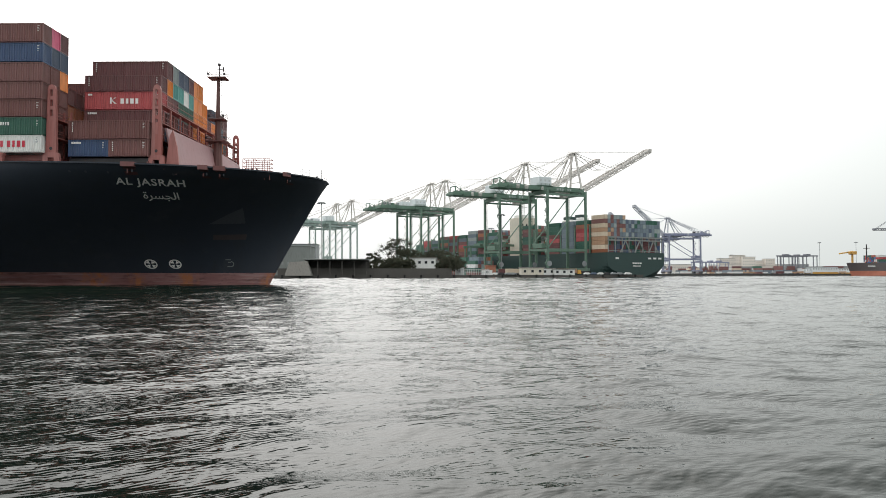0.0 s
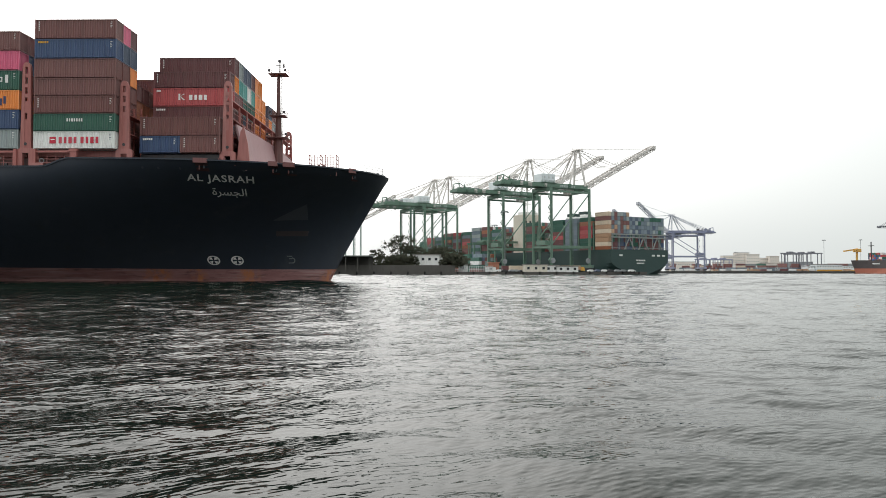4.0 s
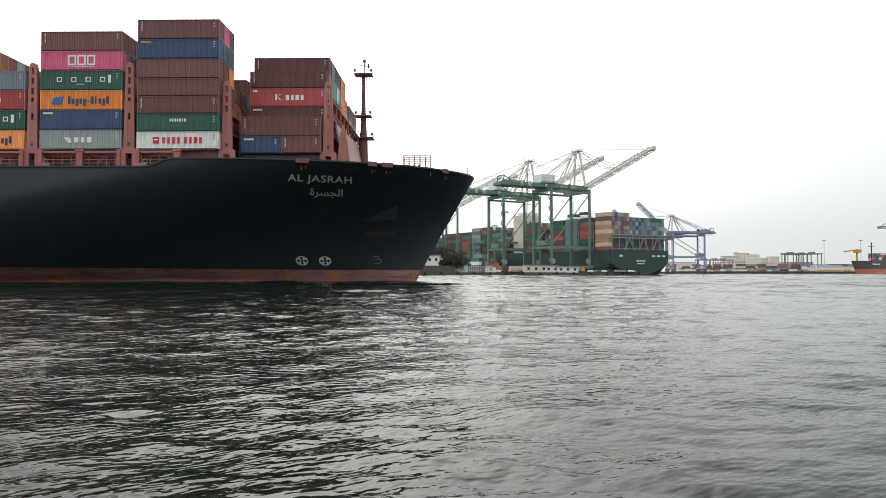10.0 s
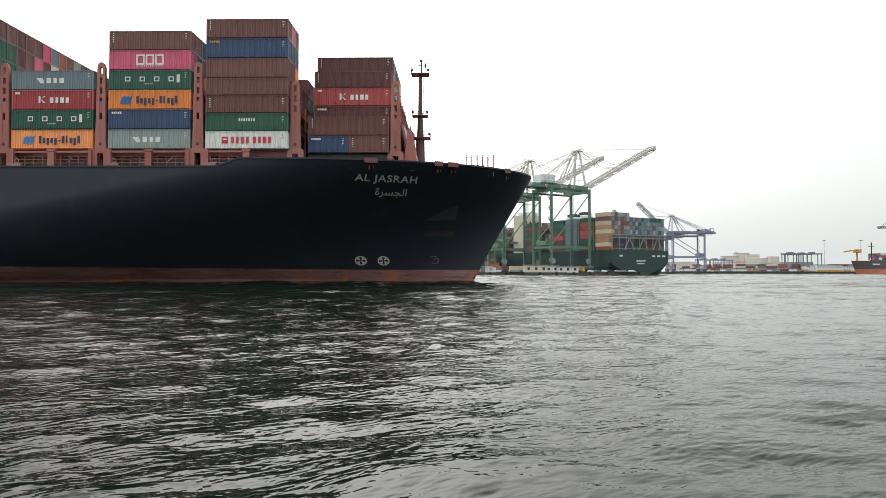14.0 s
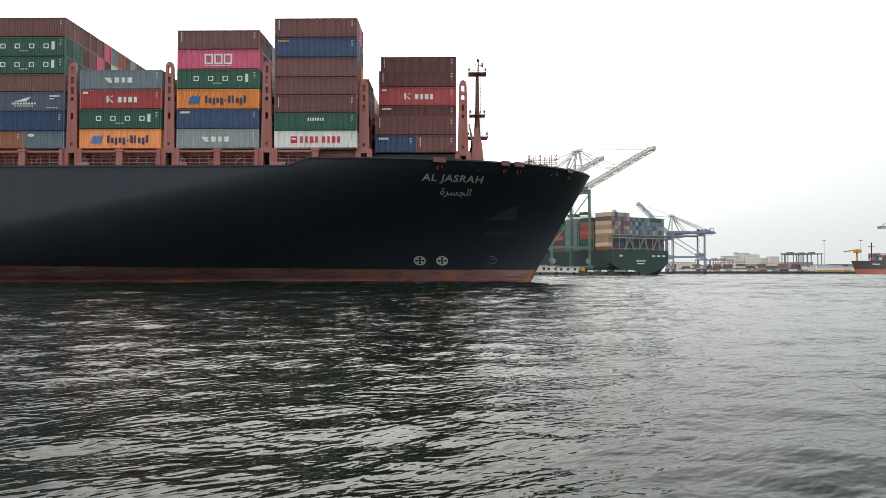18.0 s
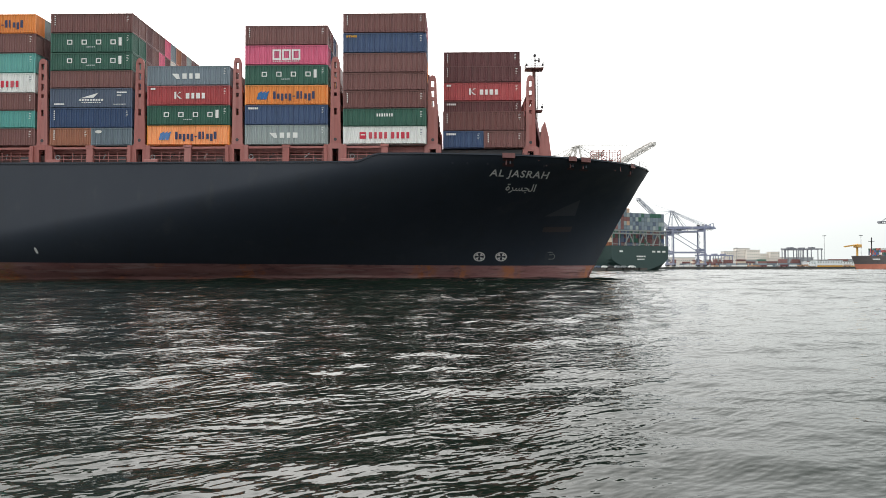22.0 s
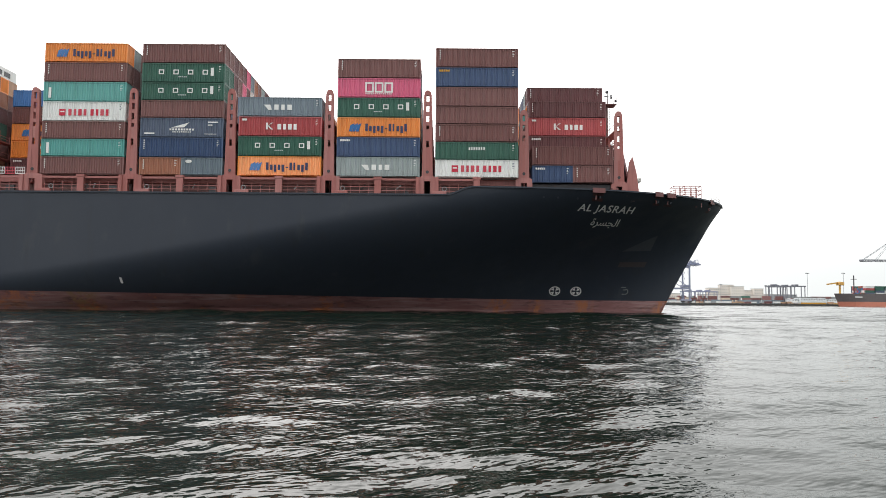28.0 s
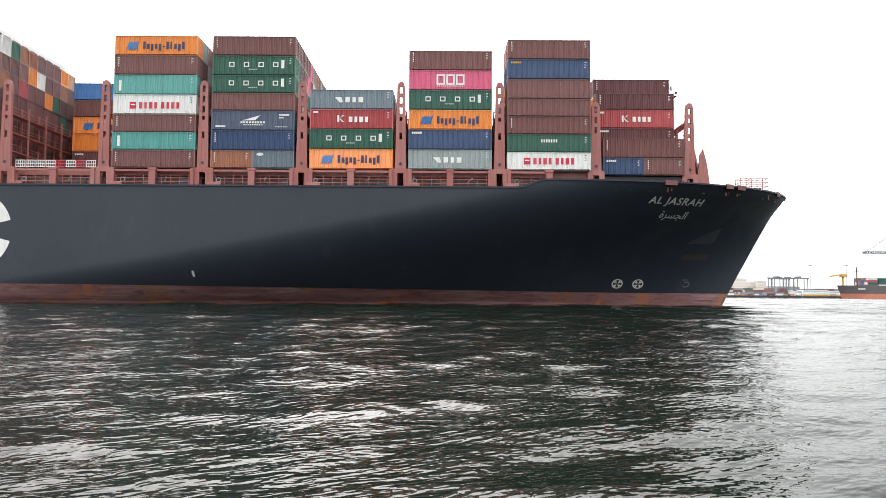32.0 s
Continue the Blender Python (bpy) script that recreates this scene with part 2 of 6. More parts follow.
def water_mat():
    m, nt, nodes, links, bsdf = mat_nodes("harbour_water")
    col = mix(nt, ramp(nt, noise_tex(nt, 0.03, 4.0), 0.35, 0.65), (0.0046, 0.0082, 0.0056), (0.0085, 0.0140, 0.0092))
    links.new(col, bsdf.inputs["Base Color"])
    bsdf.inputs["Roughness"].default_value = 0.03
    bsdf.inputs["IOR"].default_value = 1.333
    bsdf.inputs["Specular IOR Level"].default_value = 0.20
    tc = nodes.new("ShaderNodeTexCoord")
    turn = nodes.new("ShaderNodeMapping")
    turn.vector_type = "TEXTURE"
    turn.inputs["Rotation"].default_value = (0, 0, radians(36))
    turn.inputs["Scale"].default_value = (1.8, 1.0, 1.0)
    links.new(tc.outputs["Object"], turn.inputs["Vector"])
    sp = nodes.new("ShaderNodeSeparateXYZ")
    links.new(tc.outputs["Object"], sp.inputs[0])
    # ripples everywhere; further out, where the mesh is coarse, also the chop
    tiny, fine, mid = noise_tex(nt, 8.5, 1.5, 0.5), noise_tex(nt, 4.2, 2.0, 0.5), noise_tex(nt, 1.5, 3.0, 0.55)
    patch = ramp(nt, noise_tex(nt, 0.5, 2.0, 0.5, (0.5, 1.0, 1.0)), 0.36, 0.64, 0.72, 1.25)      # cat's-paws
    last = None
    for src, near, far, dist in ((tiny, 0.95, 0.3, 0.020), (fine, 0.74, 0.6, 0.046), (mid, 0.25, 1.0, 0.10)):
        links.new(turn.outputs[0], src.node.inputs["Vector"])
        bp = nodes.new("ShaderNodeBump")
        bp.inputs["Distance"].default_value = dist
        gusty = nodes.new("ShaderNodeMath")
        gusty.operation = "MULTIPLY"
        links.new(ramp(nt, sp.outputs[1], 18.0, 90.0, near, far), gusty.inputs[0])
        links.new(patch, gusty.inputs[1])
        links.new(gusty.outputs[0], bp.inputs["Strength"])
        links.new(src, bp.inputs["Height"])
        if last:
            links.new(last.outputs[0], bp.inputs["Normal"])
        last = bp
    links.new(last.outputs[0], bsdf.inputs["Normal"])
    return m


def leaf_mat():
    m, nt, nodes, links, bsdf = mat_nodes("dark_foliage")
    geo = nodes.new("ShaderNodeNewGeometry")
    col = mix(nt, geo.outputs["Random Per Island"], (0.030, 0.036, 0.024), (0.085, 0.085, 0.058))
    links.new(col, bsdf.inputs["Base Color"])
    bsdf.inputs["Roughness"].default_value = 0.8
    bsdf.inputs["Specular IOR Level"].default_value = 0.15
    return m


WATER, LEAF = water_mat(), leaf_mat()

# ---- mesh helpers ----
class Shape:
    """Collects simple solids into one mesh."""

    def __init__(self):
        self.v, self.f, self.mi, self.cur = [], [], [], 0

    def add(self, verts, faces):
        n = len(self.v)
        self.v += [tuple(p) for p in verts]
        self.f += [tuple(n + i for i in f) for f in faces]
        self.mi += [self.cur] * len(faces)
        return self

    def box(self, x0, y0, z0, x1, y1, z1, cut=0.0):
        if cut:
            c = min(cut, abs(x1 - x0) / 3, abs(y1 - y0) / 3, abs(z1 - z0) / 3)
            ring = lambda z, d: [(x0 + d, y0 + d, z), (x1 - d, y0 + d, z), (x1 - d, y1 - d, z), (x0 + d, y1 - d, z)]
            v = ring(z0, c) + ring(z0 + c, 0) + ring(z1 - c, 0) + ring(z1, c)
            f = [(3, 2, 1, 0), (12, 13, 14, 15)]
            for k in (0, 4, 8):
                f += [(k + i, k + (i + 1) % 4, k + 4 + (i + 1) % 4, k + 4 + i) for i in range(4)]
            return self.add(v, f)
        v = [(x0, y0, z0), (x1, y0, z0), (x1, y1, z0), (x0, y1, z0), (x0, y0, z1), (x1, y0, z1), (x1, y1, z1), (x0, y1, z1)]
        return self.add(v, [(3, 2, 1, 0), (4, 5, 6, 7), (0, 1, 5, 4), (1, 2, 6, 5), (2, 3, 7, 6), (3, 0, 4, 7)])

    def beam(self, p, q, w, h=None, n=4):
        """A bar from p to q: n = 4 a box section w by h, else a round one of width w."""
        p, q = Vector(p), Vector(q)
        d = (q - p).normalized()
        side = d.cross(Vector((0, 0, 1))) if abs(d.z) < 0.97 else d.cross(Vector((0, 1, 0)))
        side.normalize()
        up = side.cross(d)
        h = h or w
        if n == 4:
            offs = [side * (sx * w / 2) + up * (sz * h / 2) for sx, sz in ((-1, -1), (1, -1), (1, 1), (-1, 1))]
        else:
            offs = [side * (w / 2 * math.cos(a)) + up * (w / 2 * math.sin(a)) for a in (2 * math.pi * i / n for i in range(n))]
        v = [p + o for o in offs] + [q + o for o in offs]
        f = [tuple(range(n - 1, -1, -1)), tuple(range(n, 2 * n))] + [(i, (i + 1) % n, n + (i + 1) % n, n + i) for i in range(n)]
        return self.add(v, f)

    def prism(self, outline, y0, y1, axis="y"):
        """An outline in x, z (axis y), y, z (axis x) or x, y (axis z), drawn out from y0 to y1."""
        put = {"y": lambda a, b, c: (a, c, b), "x": lambda a, b, c: (c, a, b), "z": lambda a, b, c: (a, b, c)}[axis]
        n = len(outline)
        v = [put(a, b, y0) for a, b in outline] + [put(a, b, y1) for a, b in outline]
        return self.add(v, [tuple(range(n)), tuple(range(2 * n - 1, n - 1, -1))] + [(i, n + i, n + (i + 1) % n, (i + 1) % n) for i in range(n)])

    def truss(self, p, q, w, h, bay, bar):
        """An open box truss from p to q."""
        p, q = Vector(p), Vector(q)
        d = (q - p).normalized()
        side = d.cross(Vector((0, 0, 1))).normalized()
        up = side.cross(d)
        n = max(1, round((q - p).length / bay))
        cs = [side * (a * w / 2) + up * (b * h / 2) for a, b in ((-1, -1), (1, -1), (1, 1), (-1, 1))]
        for c in cs:
            self.beam(p + c, q + c, bar * 1.5)
        for i in range(n + 1):
            a = p + (q - p) * (i / n)
            for k in range(4):
                self.beam(a + cs[k], a + cs[(k + 1) % 4], bar)
            if i < n:
                b = p + (q - p) * ((i + 1) / n)
                for k in (0, 1, 2, 3):
                    s, e = (k, (k + 1) % 4) if i % 2 else ((k + 1) % 4, k)
                    self.beam(a + cs[s], b + cs[e], bar)
        return self

    def mesh(self, name, *mats, smooth=False):
        me = bpy.data.meshes.new(name)
        me.from_pydata(self.v, [], self.f)
        for m in mats:
            me.materials.append(m)
        if len(mats) > 1:
            me.polygons.foreach_set("material_index", self.mi)
        if smooth:
            me.polygons.foreach_set("use_smooth", [True] * len(me.polygons))
        bm = bmesh.new()
        bm.from_mesh(me)
        bmesh.ops.recalc_face_normals(bm, faces=bm.faces)
        bm.to_mesh(me)
        bm.free()
        return me


def part(name, shape, material, parent, label="", kind=""):
    """One mesh under a thing or under a part of it."""
    me = shape if isinstance(shape, bpy.types.Mesh) else shape.mesh(name, *(material if isinstance(material, (list, tuple)) else (material,)))
    ob = new(name, me)
    ob.parent = parent
    if label or kind:
        tagged(ob, label, kind=kind)
    return ob


def thing(name, label, category, group="", kind="", at=None):
    ob = new(name)
    ob.empty_display_size = 0.5
    tagged(ob, label, category, group, kind)
    if at is not None:
        ob.matrix_basis = at
    return ob


def away(px, dist):
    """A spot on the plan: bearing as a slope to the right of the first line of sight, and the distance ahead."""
    b = math.atan((px - 784) / 1346) - radians(0.977)
    return dist * math.tan(b), dist


# ---- water: one sheet to the horizon ----
def build_water():
    rng = np.random.default_rng(4)
    ys = [-4500, -1500, -500, -150, -50, -20, -8, -2, 1.5]
    y = 2.6
    while y < 530:
        ys.append(y)
        y += min(max(0.07, 0.0066 * (y - 4)), 1.4)
    while y < 4600:
        ys.append(y)
        y *= 1.12
    xs = list(np.arange(0, 12, 0.1)) + list(np.arange(12, 34, 0.2)) + list(np.arange(34, 110, 0.95)) + list(np.arange(110, 280, 3.4))
    x = 282.0
    while x < 4600:
        xs.append(x)
        x *= 1.16
    xs = np.array([-a for a in xs[:0:-1]] + xs)
    ys = np.array(ys)
    gx, gy = np.meshgrid(xs, ys)
    gz = np.zeros_like(gx)
    step_y, step_x = np.gradient(ys)[:, None] + 0 * gx, np.gradient(xs)[None, :] + 0 * gx
    # gusts: rippled streaks beside smooth ones
    gust = np.zeros_like(gx)
    for i in range(14):
        lam, ang = 3 + 9 * rng.random(), radians(105) + rng.normal(0, 0.5)
        gust += np.sin(2 * math.pi / lam * (gx * math.cos(ang) + gy * math.sin(ang)) + rng.random() * 6.28)
    gust = np.clip(0.92 + 0.3 * gust, 0.25, 1.8)
    lee = np.interp(gy, (8, 22, 40, 64), (0.80, 0.9, 1.08, 1.18))        # a little rougher further out
    for i in range(170):
        lam = 0.26 * (4.8 / 0.26) ** rng.random()
        ang = radians(132) + rng.normal(0, 0.36) if rng.random() < 0.6 else radians(75) + rng.normal(0, 0.4)
        kx, ky = 2 * math.pi / lam * math.cos(ang), 2 * math.pi / lam * math.sin(ang)
        seen = np.clip((lam / (2.0 * np.maximum(step_y * abs(math.sin(ang)), step_x * abs(math.cos(ang)))) - 1), 0, 1)
        amp = 0.00119 * lam * (0.6 + 0.8 * rng.random())
        ph = kx * gx + ky * gy + rng.random() * 6.28
        if lam > 1.2:
            amp *= 1.3 if lam < 2.8 else 0.85
        if lam < 1.0:
            amp *= 1.0
            seen = seen * gust
        gz += seen * lee * amp * (np.sin(ph) + 0.28 * np.cos(2 * ph))
    # longer chop out in the open basin beyond the ship
    for i in range(26):
        lam = 4.2 + 4.0 * rng.random()
        ang = radians(90) + rng.normal(0, 0.3)
        kx, ky = 2 * math.pi / lam * math.cos(ang), 2 * math.pi / lam * math.sin(ang)
        seen = np.clip((lam / (2.0 * np.maximum(step_y * abs(math.sin(ang)), step_x * abs(math.cos(ang)))) - 1), 0, 1)
        gz += seen * np.interp(gy, (45, 115), (0, 0.0058)) * lam * np.sin(kx * gx + ky * gy + rng.random() * 6.28)
    n, m = gx.shape
    v = np.stack([gx, gy, gz], -1).reshape(-1, 3)
    idx = np.arange(n * m).reshape(n, m)
    f = np.stack([idx[:-1, :-1], idx[:-1, 1:], idx[1:, 1:], idx[1:, :-1]], -1).reshape(-1, 4)
    me = bpy.data.meshes.new("water")
    me.from_pydata(v.tolist(), [], f.tolist())
    me.materials.append(WATER)
    me.polygons.foreach_set("use_smooth", [True] * len(me.polygons))
    return tagged(new("water", me), "choppy grey-green harbour water with small wind waves", "water", kind="structure")


water = build_water()

# ---- the container ship: x ahead, y towards its far side, z up from the water ----
BASE = 19.88          # underside of the lowest deck containers
PITCH = 14.43         # bay to bay
HALF = 25.5           # half beam; the near side lies at y = -0.6
MID = 24.9
FORE_Z, DECK_Z = BASE - 1.45, BASE - 2.65
STERN_X = -318.0


def hull_half(x, z):
    """Half breadth of the hull at x ahead and height z: a fine flared bow and a long straight side."""
    s = min(max(z / FORE_Z, -0.35), 1.05)
    sp = max(s, 0.0)
    stem = 40.0 + 10.4 * sp ** 1.05 + (1.0 if z < 0 else 0) * min(1, -z / 3) * 3
    full = -105.0 + 109.0 * sp ** 0.75
    n, blunt = 1.98 + 0.4 * sp ** 4, max(0.58, 1.87 - 1.35 * sp)      # hollow entrance below, full shoulders above
    if x >= stem:
        return 0.0
    u = min(1.0, (stem - x) / (stem - full))
    return HALF * (1 - (1 - u) ** n) ** blunt if u < 1 else HALF


def boot_z(x):
    """Top of the red boot-topping, a little higher aft."""
    return 2.15 + 0.7 * min(1.0, max(0.0, (22 - x) / 85))


def near_y(x, z):
    return MID - hull_half(x, z)


def deck_edge(x):
    t = min(1.0, max(0.0, (x - 1.6) / 3.9))
    return DECK_Z + (FORE_Z - DECK_Z) * t * t * (3 - 2 * t)


def build_hull(ship):
    zs = [-5, -1.5, 0, 0.7, 1.4, 0, 0] + [0] * 36
    xs = [STERN_X, -250, -180, -140] + list(np.linspace(-110, 30, 170)) + list(np.linspace(31, 40, 12))
    v, f, mi = [], [], []
    cols = len(xs) + 10

    def level(j, x):
        z = zs[j]
        if j < 5:
            return z
        b = boot_z(x)
        return b if j == 5 else b + 0.01 + (deck_edge(x) - b - 0.01) * (j - 6) / 36

    for side in (-1, 1):
        off = len(v)
        for i in range(cols):
            for j in range(len(zs)):
                if i < len(xs):
                    x = xs[i]
                    z = level(j, x)
                else:
                    z = level(j, 40.0)
                    s = max(z / FORE_Z, 0)
                    stem = 40.0 + 10.4 * s ** 1.05 + (min(1, -z / 3) * 3 if z < 0 else 0)
                    k = (i - len(xs) + 1) / 10
                    x = 40.0 + (stem - 40.0) * (1 - (1 - k) ** 1.8)
                v.append((x, MID + side * hull_half(x, z), z))
        m = len(zs)
        for i in range(cols - 1):
            for j in range(m - 1):
                a = off + i * m + j
                f.append((a, a + m, a + m + 1, a + 1))
                mi.append(1 if j < 6 else 0)
    m = len(zs)
    for j in range(m - 1):        # transom
        f.append((j, j + 1, cols * m + j + 1, cols * m + j))
        mi.append(1 if j < 6 else 0)
    me = bpy.data.meshes.new("hull")
    me.from_pydata(v, [], f)
    me.materials.append(HULL_MAT)
    me.materials.append(BOOT_MAT)
    me.polygons.foreach_set("material_index", mi)
    bm = bmesh.new()
    bm.from_mesh(me)
    bmesh.ops.remove_doubles(bm, verts=bm.verts, dist=0.002)
    bmesh.ops.recalc_face_normals(bm, faces=bm.faces)
    bm.to_mesh(me)
    bm.free()
    me.polygons.foreach_set("use_smooth", [True] * len(me.polygons))
    part("hull", me, None, ship, "black steel hull with a rusty red boot-topping")
    # decks, a little under the plate edge
    for name, x0, x1, z in (("main_deck", STERN_X + 0.2, 3.0, DECK_Z - 0.9), ("forecastle_deck", 3.0, 48.6, FORE_Z - 1.15)):
        pts = [x0 + (x1 - x0) * i / 40 for i in range(41)]
        near = [(x, MID - max(0.02, hull_half(min(x + 0.7, 49.0), z) - 0.55)) for x in pts]
        outline = near + [(x, 2 * MID - y) for x, y in near[::-1]]
        part(name, Shape().prism(outline, z - 0.1, z, "z"), SHIP_RED, ship)
    # thick rolled edge along the top of the side plates
    for side in (-1, 1):
        s = Shape()
        xs2 = list(np.linspace(STERN_X, -60, 6)) + list(np.linspace(-55, 49.9, 100))
        for a, b in zip(xs2[:-1], xs2[1:]):
            za, zb = deck_edge(a), deck_edge(b)
            s.beam((a, MID + side * hull_half(a, za), za), (b, MID + side * hull_half(b, zb), zb), 0.34, 0.22)
        part("bulwark_rail", s, HULL_MAT, ship)


def lay_on_hull(me, lift=0.07):
    """Bends flat lettering, drawn in x and z, on to the near side of the hull."""
    for vert in me.vertices:
        x, _, z = vert.co
        vert.co = (x, near_y(x, z) - lift, z)


def text_mesh(body, size, name, shear=0.0, squeeze=1.0, heavy=0.0):
    cu = bpy.data.curves.new(name, "FONT")
    cu.body, cu.size, cu.shear, cu.offset = body, size, shear, heavy
    cu.resolution_u = 3
    cu.space_character = 1.12 if body[0] == "A" else 1.0
    ob = bpy.data.objects.new(name, cu)
    scene.collection.objects.link(ob)
    dg = bpy.context.evaluated_depsgraph_get()
    me = bpy.data.meshes.new_from_object(ob.evaluated_get(dg), depsgraph=dg)
    bpy.data.objects.remove(ob)
    for vert in me.vertices:
        vert.co = (vert.co.x * squeeze, 0, vert.co.y)
    return me


def hull_text(body, x0, x1, z0, z1, ship, label):
    me = text_mesh(body, 1.0, "lettering", shear=0.22, heavy=0.02 if body[0] == "A" else 0.012)
    co = np.array([v.co for v in me.vertices])
    lo, hi = co.min(0), co.max(0)
    for v in me.vertices:
        v.co.x = x0 + (v.co.x - lo[0]) / (hi[0] - lo[0]) * (x1 - x0)
        v.co.z = z0 + (v.co.z - lo[2]) / (hi[2] - lo[2]) * (z1 - z0)
    bm = bmesh.new()
    bm.from_mesh(me)
    bmesh.ops.triangulate(bm, faces=bm.faces)
    bm.to_mesh(me)
    bm.free()
    lay_on_hull(me)
    me.materials.append(WHITE_INK)
    part("lettering", me, None, ship, label)


def disc_ring(x, z, r0, r1, n=28, a0=0.0, a1=2 * math.pi):
    s = Shape()
    v = []
    for i in range(n + 1):
        a = a0 + (a1 - a0) * i / n
        v += [(x + r0 * math.cos(a), 0, z + r0 * math.sin(a)), (x + r1 * math.cos(a), 0, z + r1 * math.sin(a))]
    return s.add(v, [(2 * i, 2 * i + 1, 2 * i + 3, 2 * i + 2) for i in range(n)])


def hull_mark(shape, ship, label, mat=None):
    me = shape.mesh("hull_mark", mat or WHITE_INK)
    lay_on_hull(me)
    part("hull_mark", me, None, ship, label)


def build_marks(ship):
    hull_text("AL JASRAH", 21.5, 31.0, BASE - 4.55, BASE - 3.35, ship, "white ship's name in block letters")
    hull_text("\uFE93\uFEAE\uFEB4\uFEA0\uFEDF\uFE8D", 24.2, 29.2, BASE - 6.35, BASE - 5.05, ship, "white ship's name in flowing script")
    for x in (20.47, 24.29):
        s = disc_ring(0, 3.7, 0.63, 0.80)
        for k in range(4):
            a = math.pi / 2 * k + math.pi / 4
            s.add([(r * math.cos(b), 0, 3.7 + r * math.sin(b)) for r, b in ((0.1, a), (0.63, a - 0.45), (0.63, a + 0.45))], [(0, 1, 2)])
        s.v = [(x + 1.27 * p, q, r) for p, q, r in s.v]        # round on the sloping plate
        hull_mark(s, ship, "white ringed thruster mark")
    s = disc_ring(33.4, 3.75, 0.38, 0.52, 12, -math.pi / 2, math.pi / 2)
    for z, l in ((4.42, 0.9), (3.98, 0.55), (3.23, 0.7)):
        s.add([(33.45 - l, 0, z), (33.45, 0, z), (33.45, 0, z + 0.14), (33.45 - l, 0, z + 0.14)], [(0, 1, 2, 3)])
    hull_mark(s, ship, "small dull grey bulb mark", ROOF_GREY)
    s = Shape()
    s.add([(-45.78, 0, 4.1), (-45.6, 0, 4.0), (-45.44, 0, 4.1), (-45.48, 0, 4.85), (-45.66, 0, 4.95), (-45.82, 0, 4.85)], [(0, 1, 2, 3, 4, 5)])
    hull_mark(s, ship, "short white tug mark")
    # the end of a great white letter on the side
    for z, a0, a1 in ((10.6, 0.26, 1.25), (10.4, -1.25, -0.26)):
        hull_mark(disc_ring(-77.1, z, 2.9, 5.6, 16, a0, a1), ship, "end of a large white painted letter")


def lashing_bridge(ship, x, top, near=0.0, far=2 * MID, seat=DECK_Z):
    """A steel lashing bridge across the ship between two bays: end towers with slots, columns and walkways."""
    root = new("lashing_bridge")
    root.parent = ship
    for y in (near, far - 0.5):
        # tower: broad foot, two tapering cheeks with open slots between, rounded head
        zt, z0 = top, BASE + 0.15
        w0, w1, g = 0.8, 0.58, 0.2
        zc = zt - 0.75
        slim = lambda z: w0 + (w1 - w0) * (z - z0) / (zc - z0)
        part("tower_foot", Shape().prism([(x - 1.25, seat), (x - 0.45, seat), (x - 0.45, BASE - 0.6), (x + 0.45, BASE - 0.6), (x + 0.45, seat), (x + 1.25, seat), (x + 1.2, BASE - 0.05), (x + w0, z0), (x - w0, z0), (x - 1.2, BASE - 0.05)], y - 0.05, y + 0.5), SHIP_RED, root)
        for sg in (-1, 1):
            part("tower_cheek", Shape().prism([(x + sg * g, z0), (x + sg * w0, z0), (x + sg * w1, zc), (x + sg * g, zc)], y - 0.05, y + 0.5), SHIP_RED, root)
        part("tower_head", Shape().prism([(x - w1, zc), (x + w1, zc), (x + 0.42, zt - 0.2), (x + 0.15, zt), (x - 0.15, zt), (x - 0.42, zt - 0.2)], y - 0.05, y + 0.5), SHIP_RED, root)
        z = zc
        k = 0
        low = BASE + 5.2
        while z > low:
            h = 0.95 if k % 4 < 3 else 0.55
            step = 1.5 if k % 4 < 3 else 2.3
            part("tower_web", Shape().box(x - g, y, z - step, x + g, y + 0.45, z - h), SHIP_RED, root)
            z -= step
            k += 1
        part("tower_web", Shape().box(x - g, y, z0, x + g, y + 0.45, z), SHIP_RED, root)
        d = Shape().add([(x + 0.24 * math.cos(a), y - 0.062, BASE + 0.75 + 0.24 * math.sin(a)) for a in (i * math.pi / 5 for i in range(10))], [tuple(range(10))])
        part("lashing_eye", d, DARKSTEEL, root)
    n = 10
    col = Shape().beam((0, 0, seat - 0.9), (0, 0, top - 3.2), 0.22).mesh("column", SHIP_RED)
    for i in range(1, n):
        for dx in (-0.55, 0.55):
            part("column", col, None, root).location = (x + dx, near + (far - near) * i / n, 0)
    zz = BASE + 2.4
    while zz < top - 2.5:
        part("walkway", Shape().box(x - 0.62, near + 0.5, zz, x + 0.62, far - 0.5, zz + 0.12), SHIP_RED, root)
        for dx in (-0.6, 0.6):
            part("handrail", Shape().beam((x + dx, near + 0.5, zz + 1.05), (x + dx, far - 0.5, zz + 1.05), 0.06), SHIP_RED, root)
        zz += 2.75
    return root


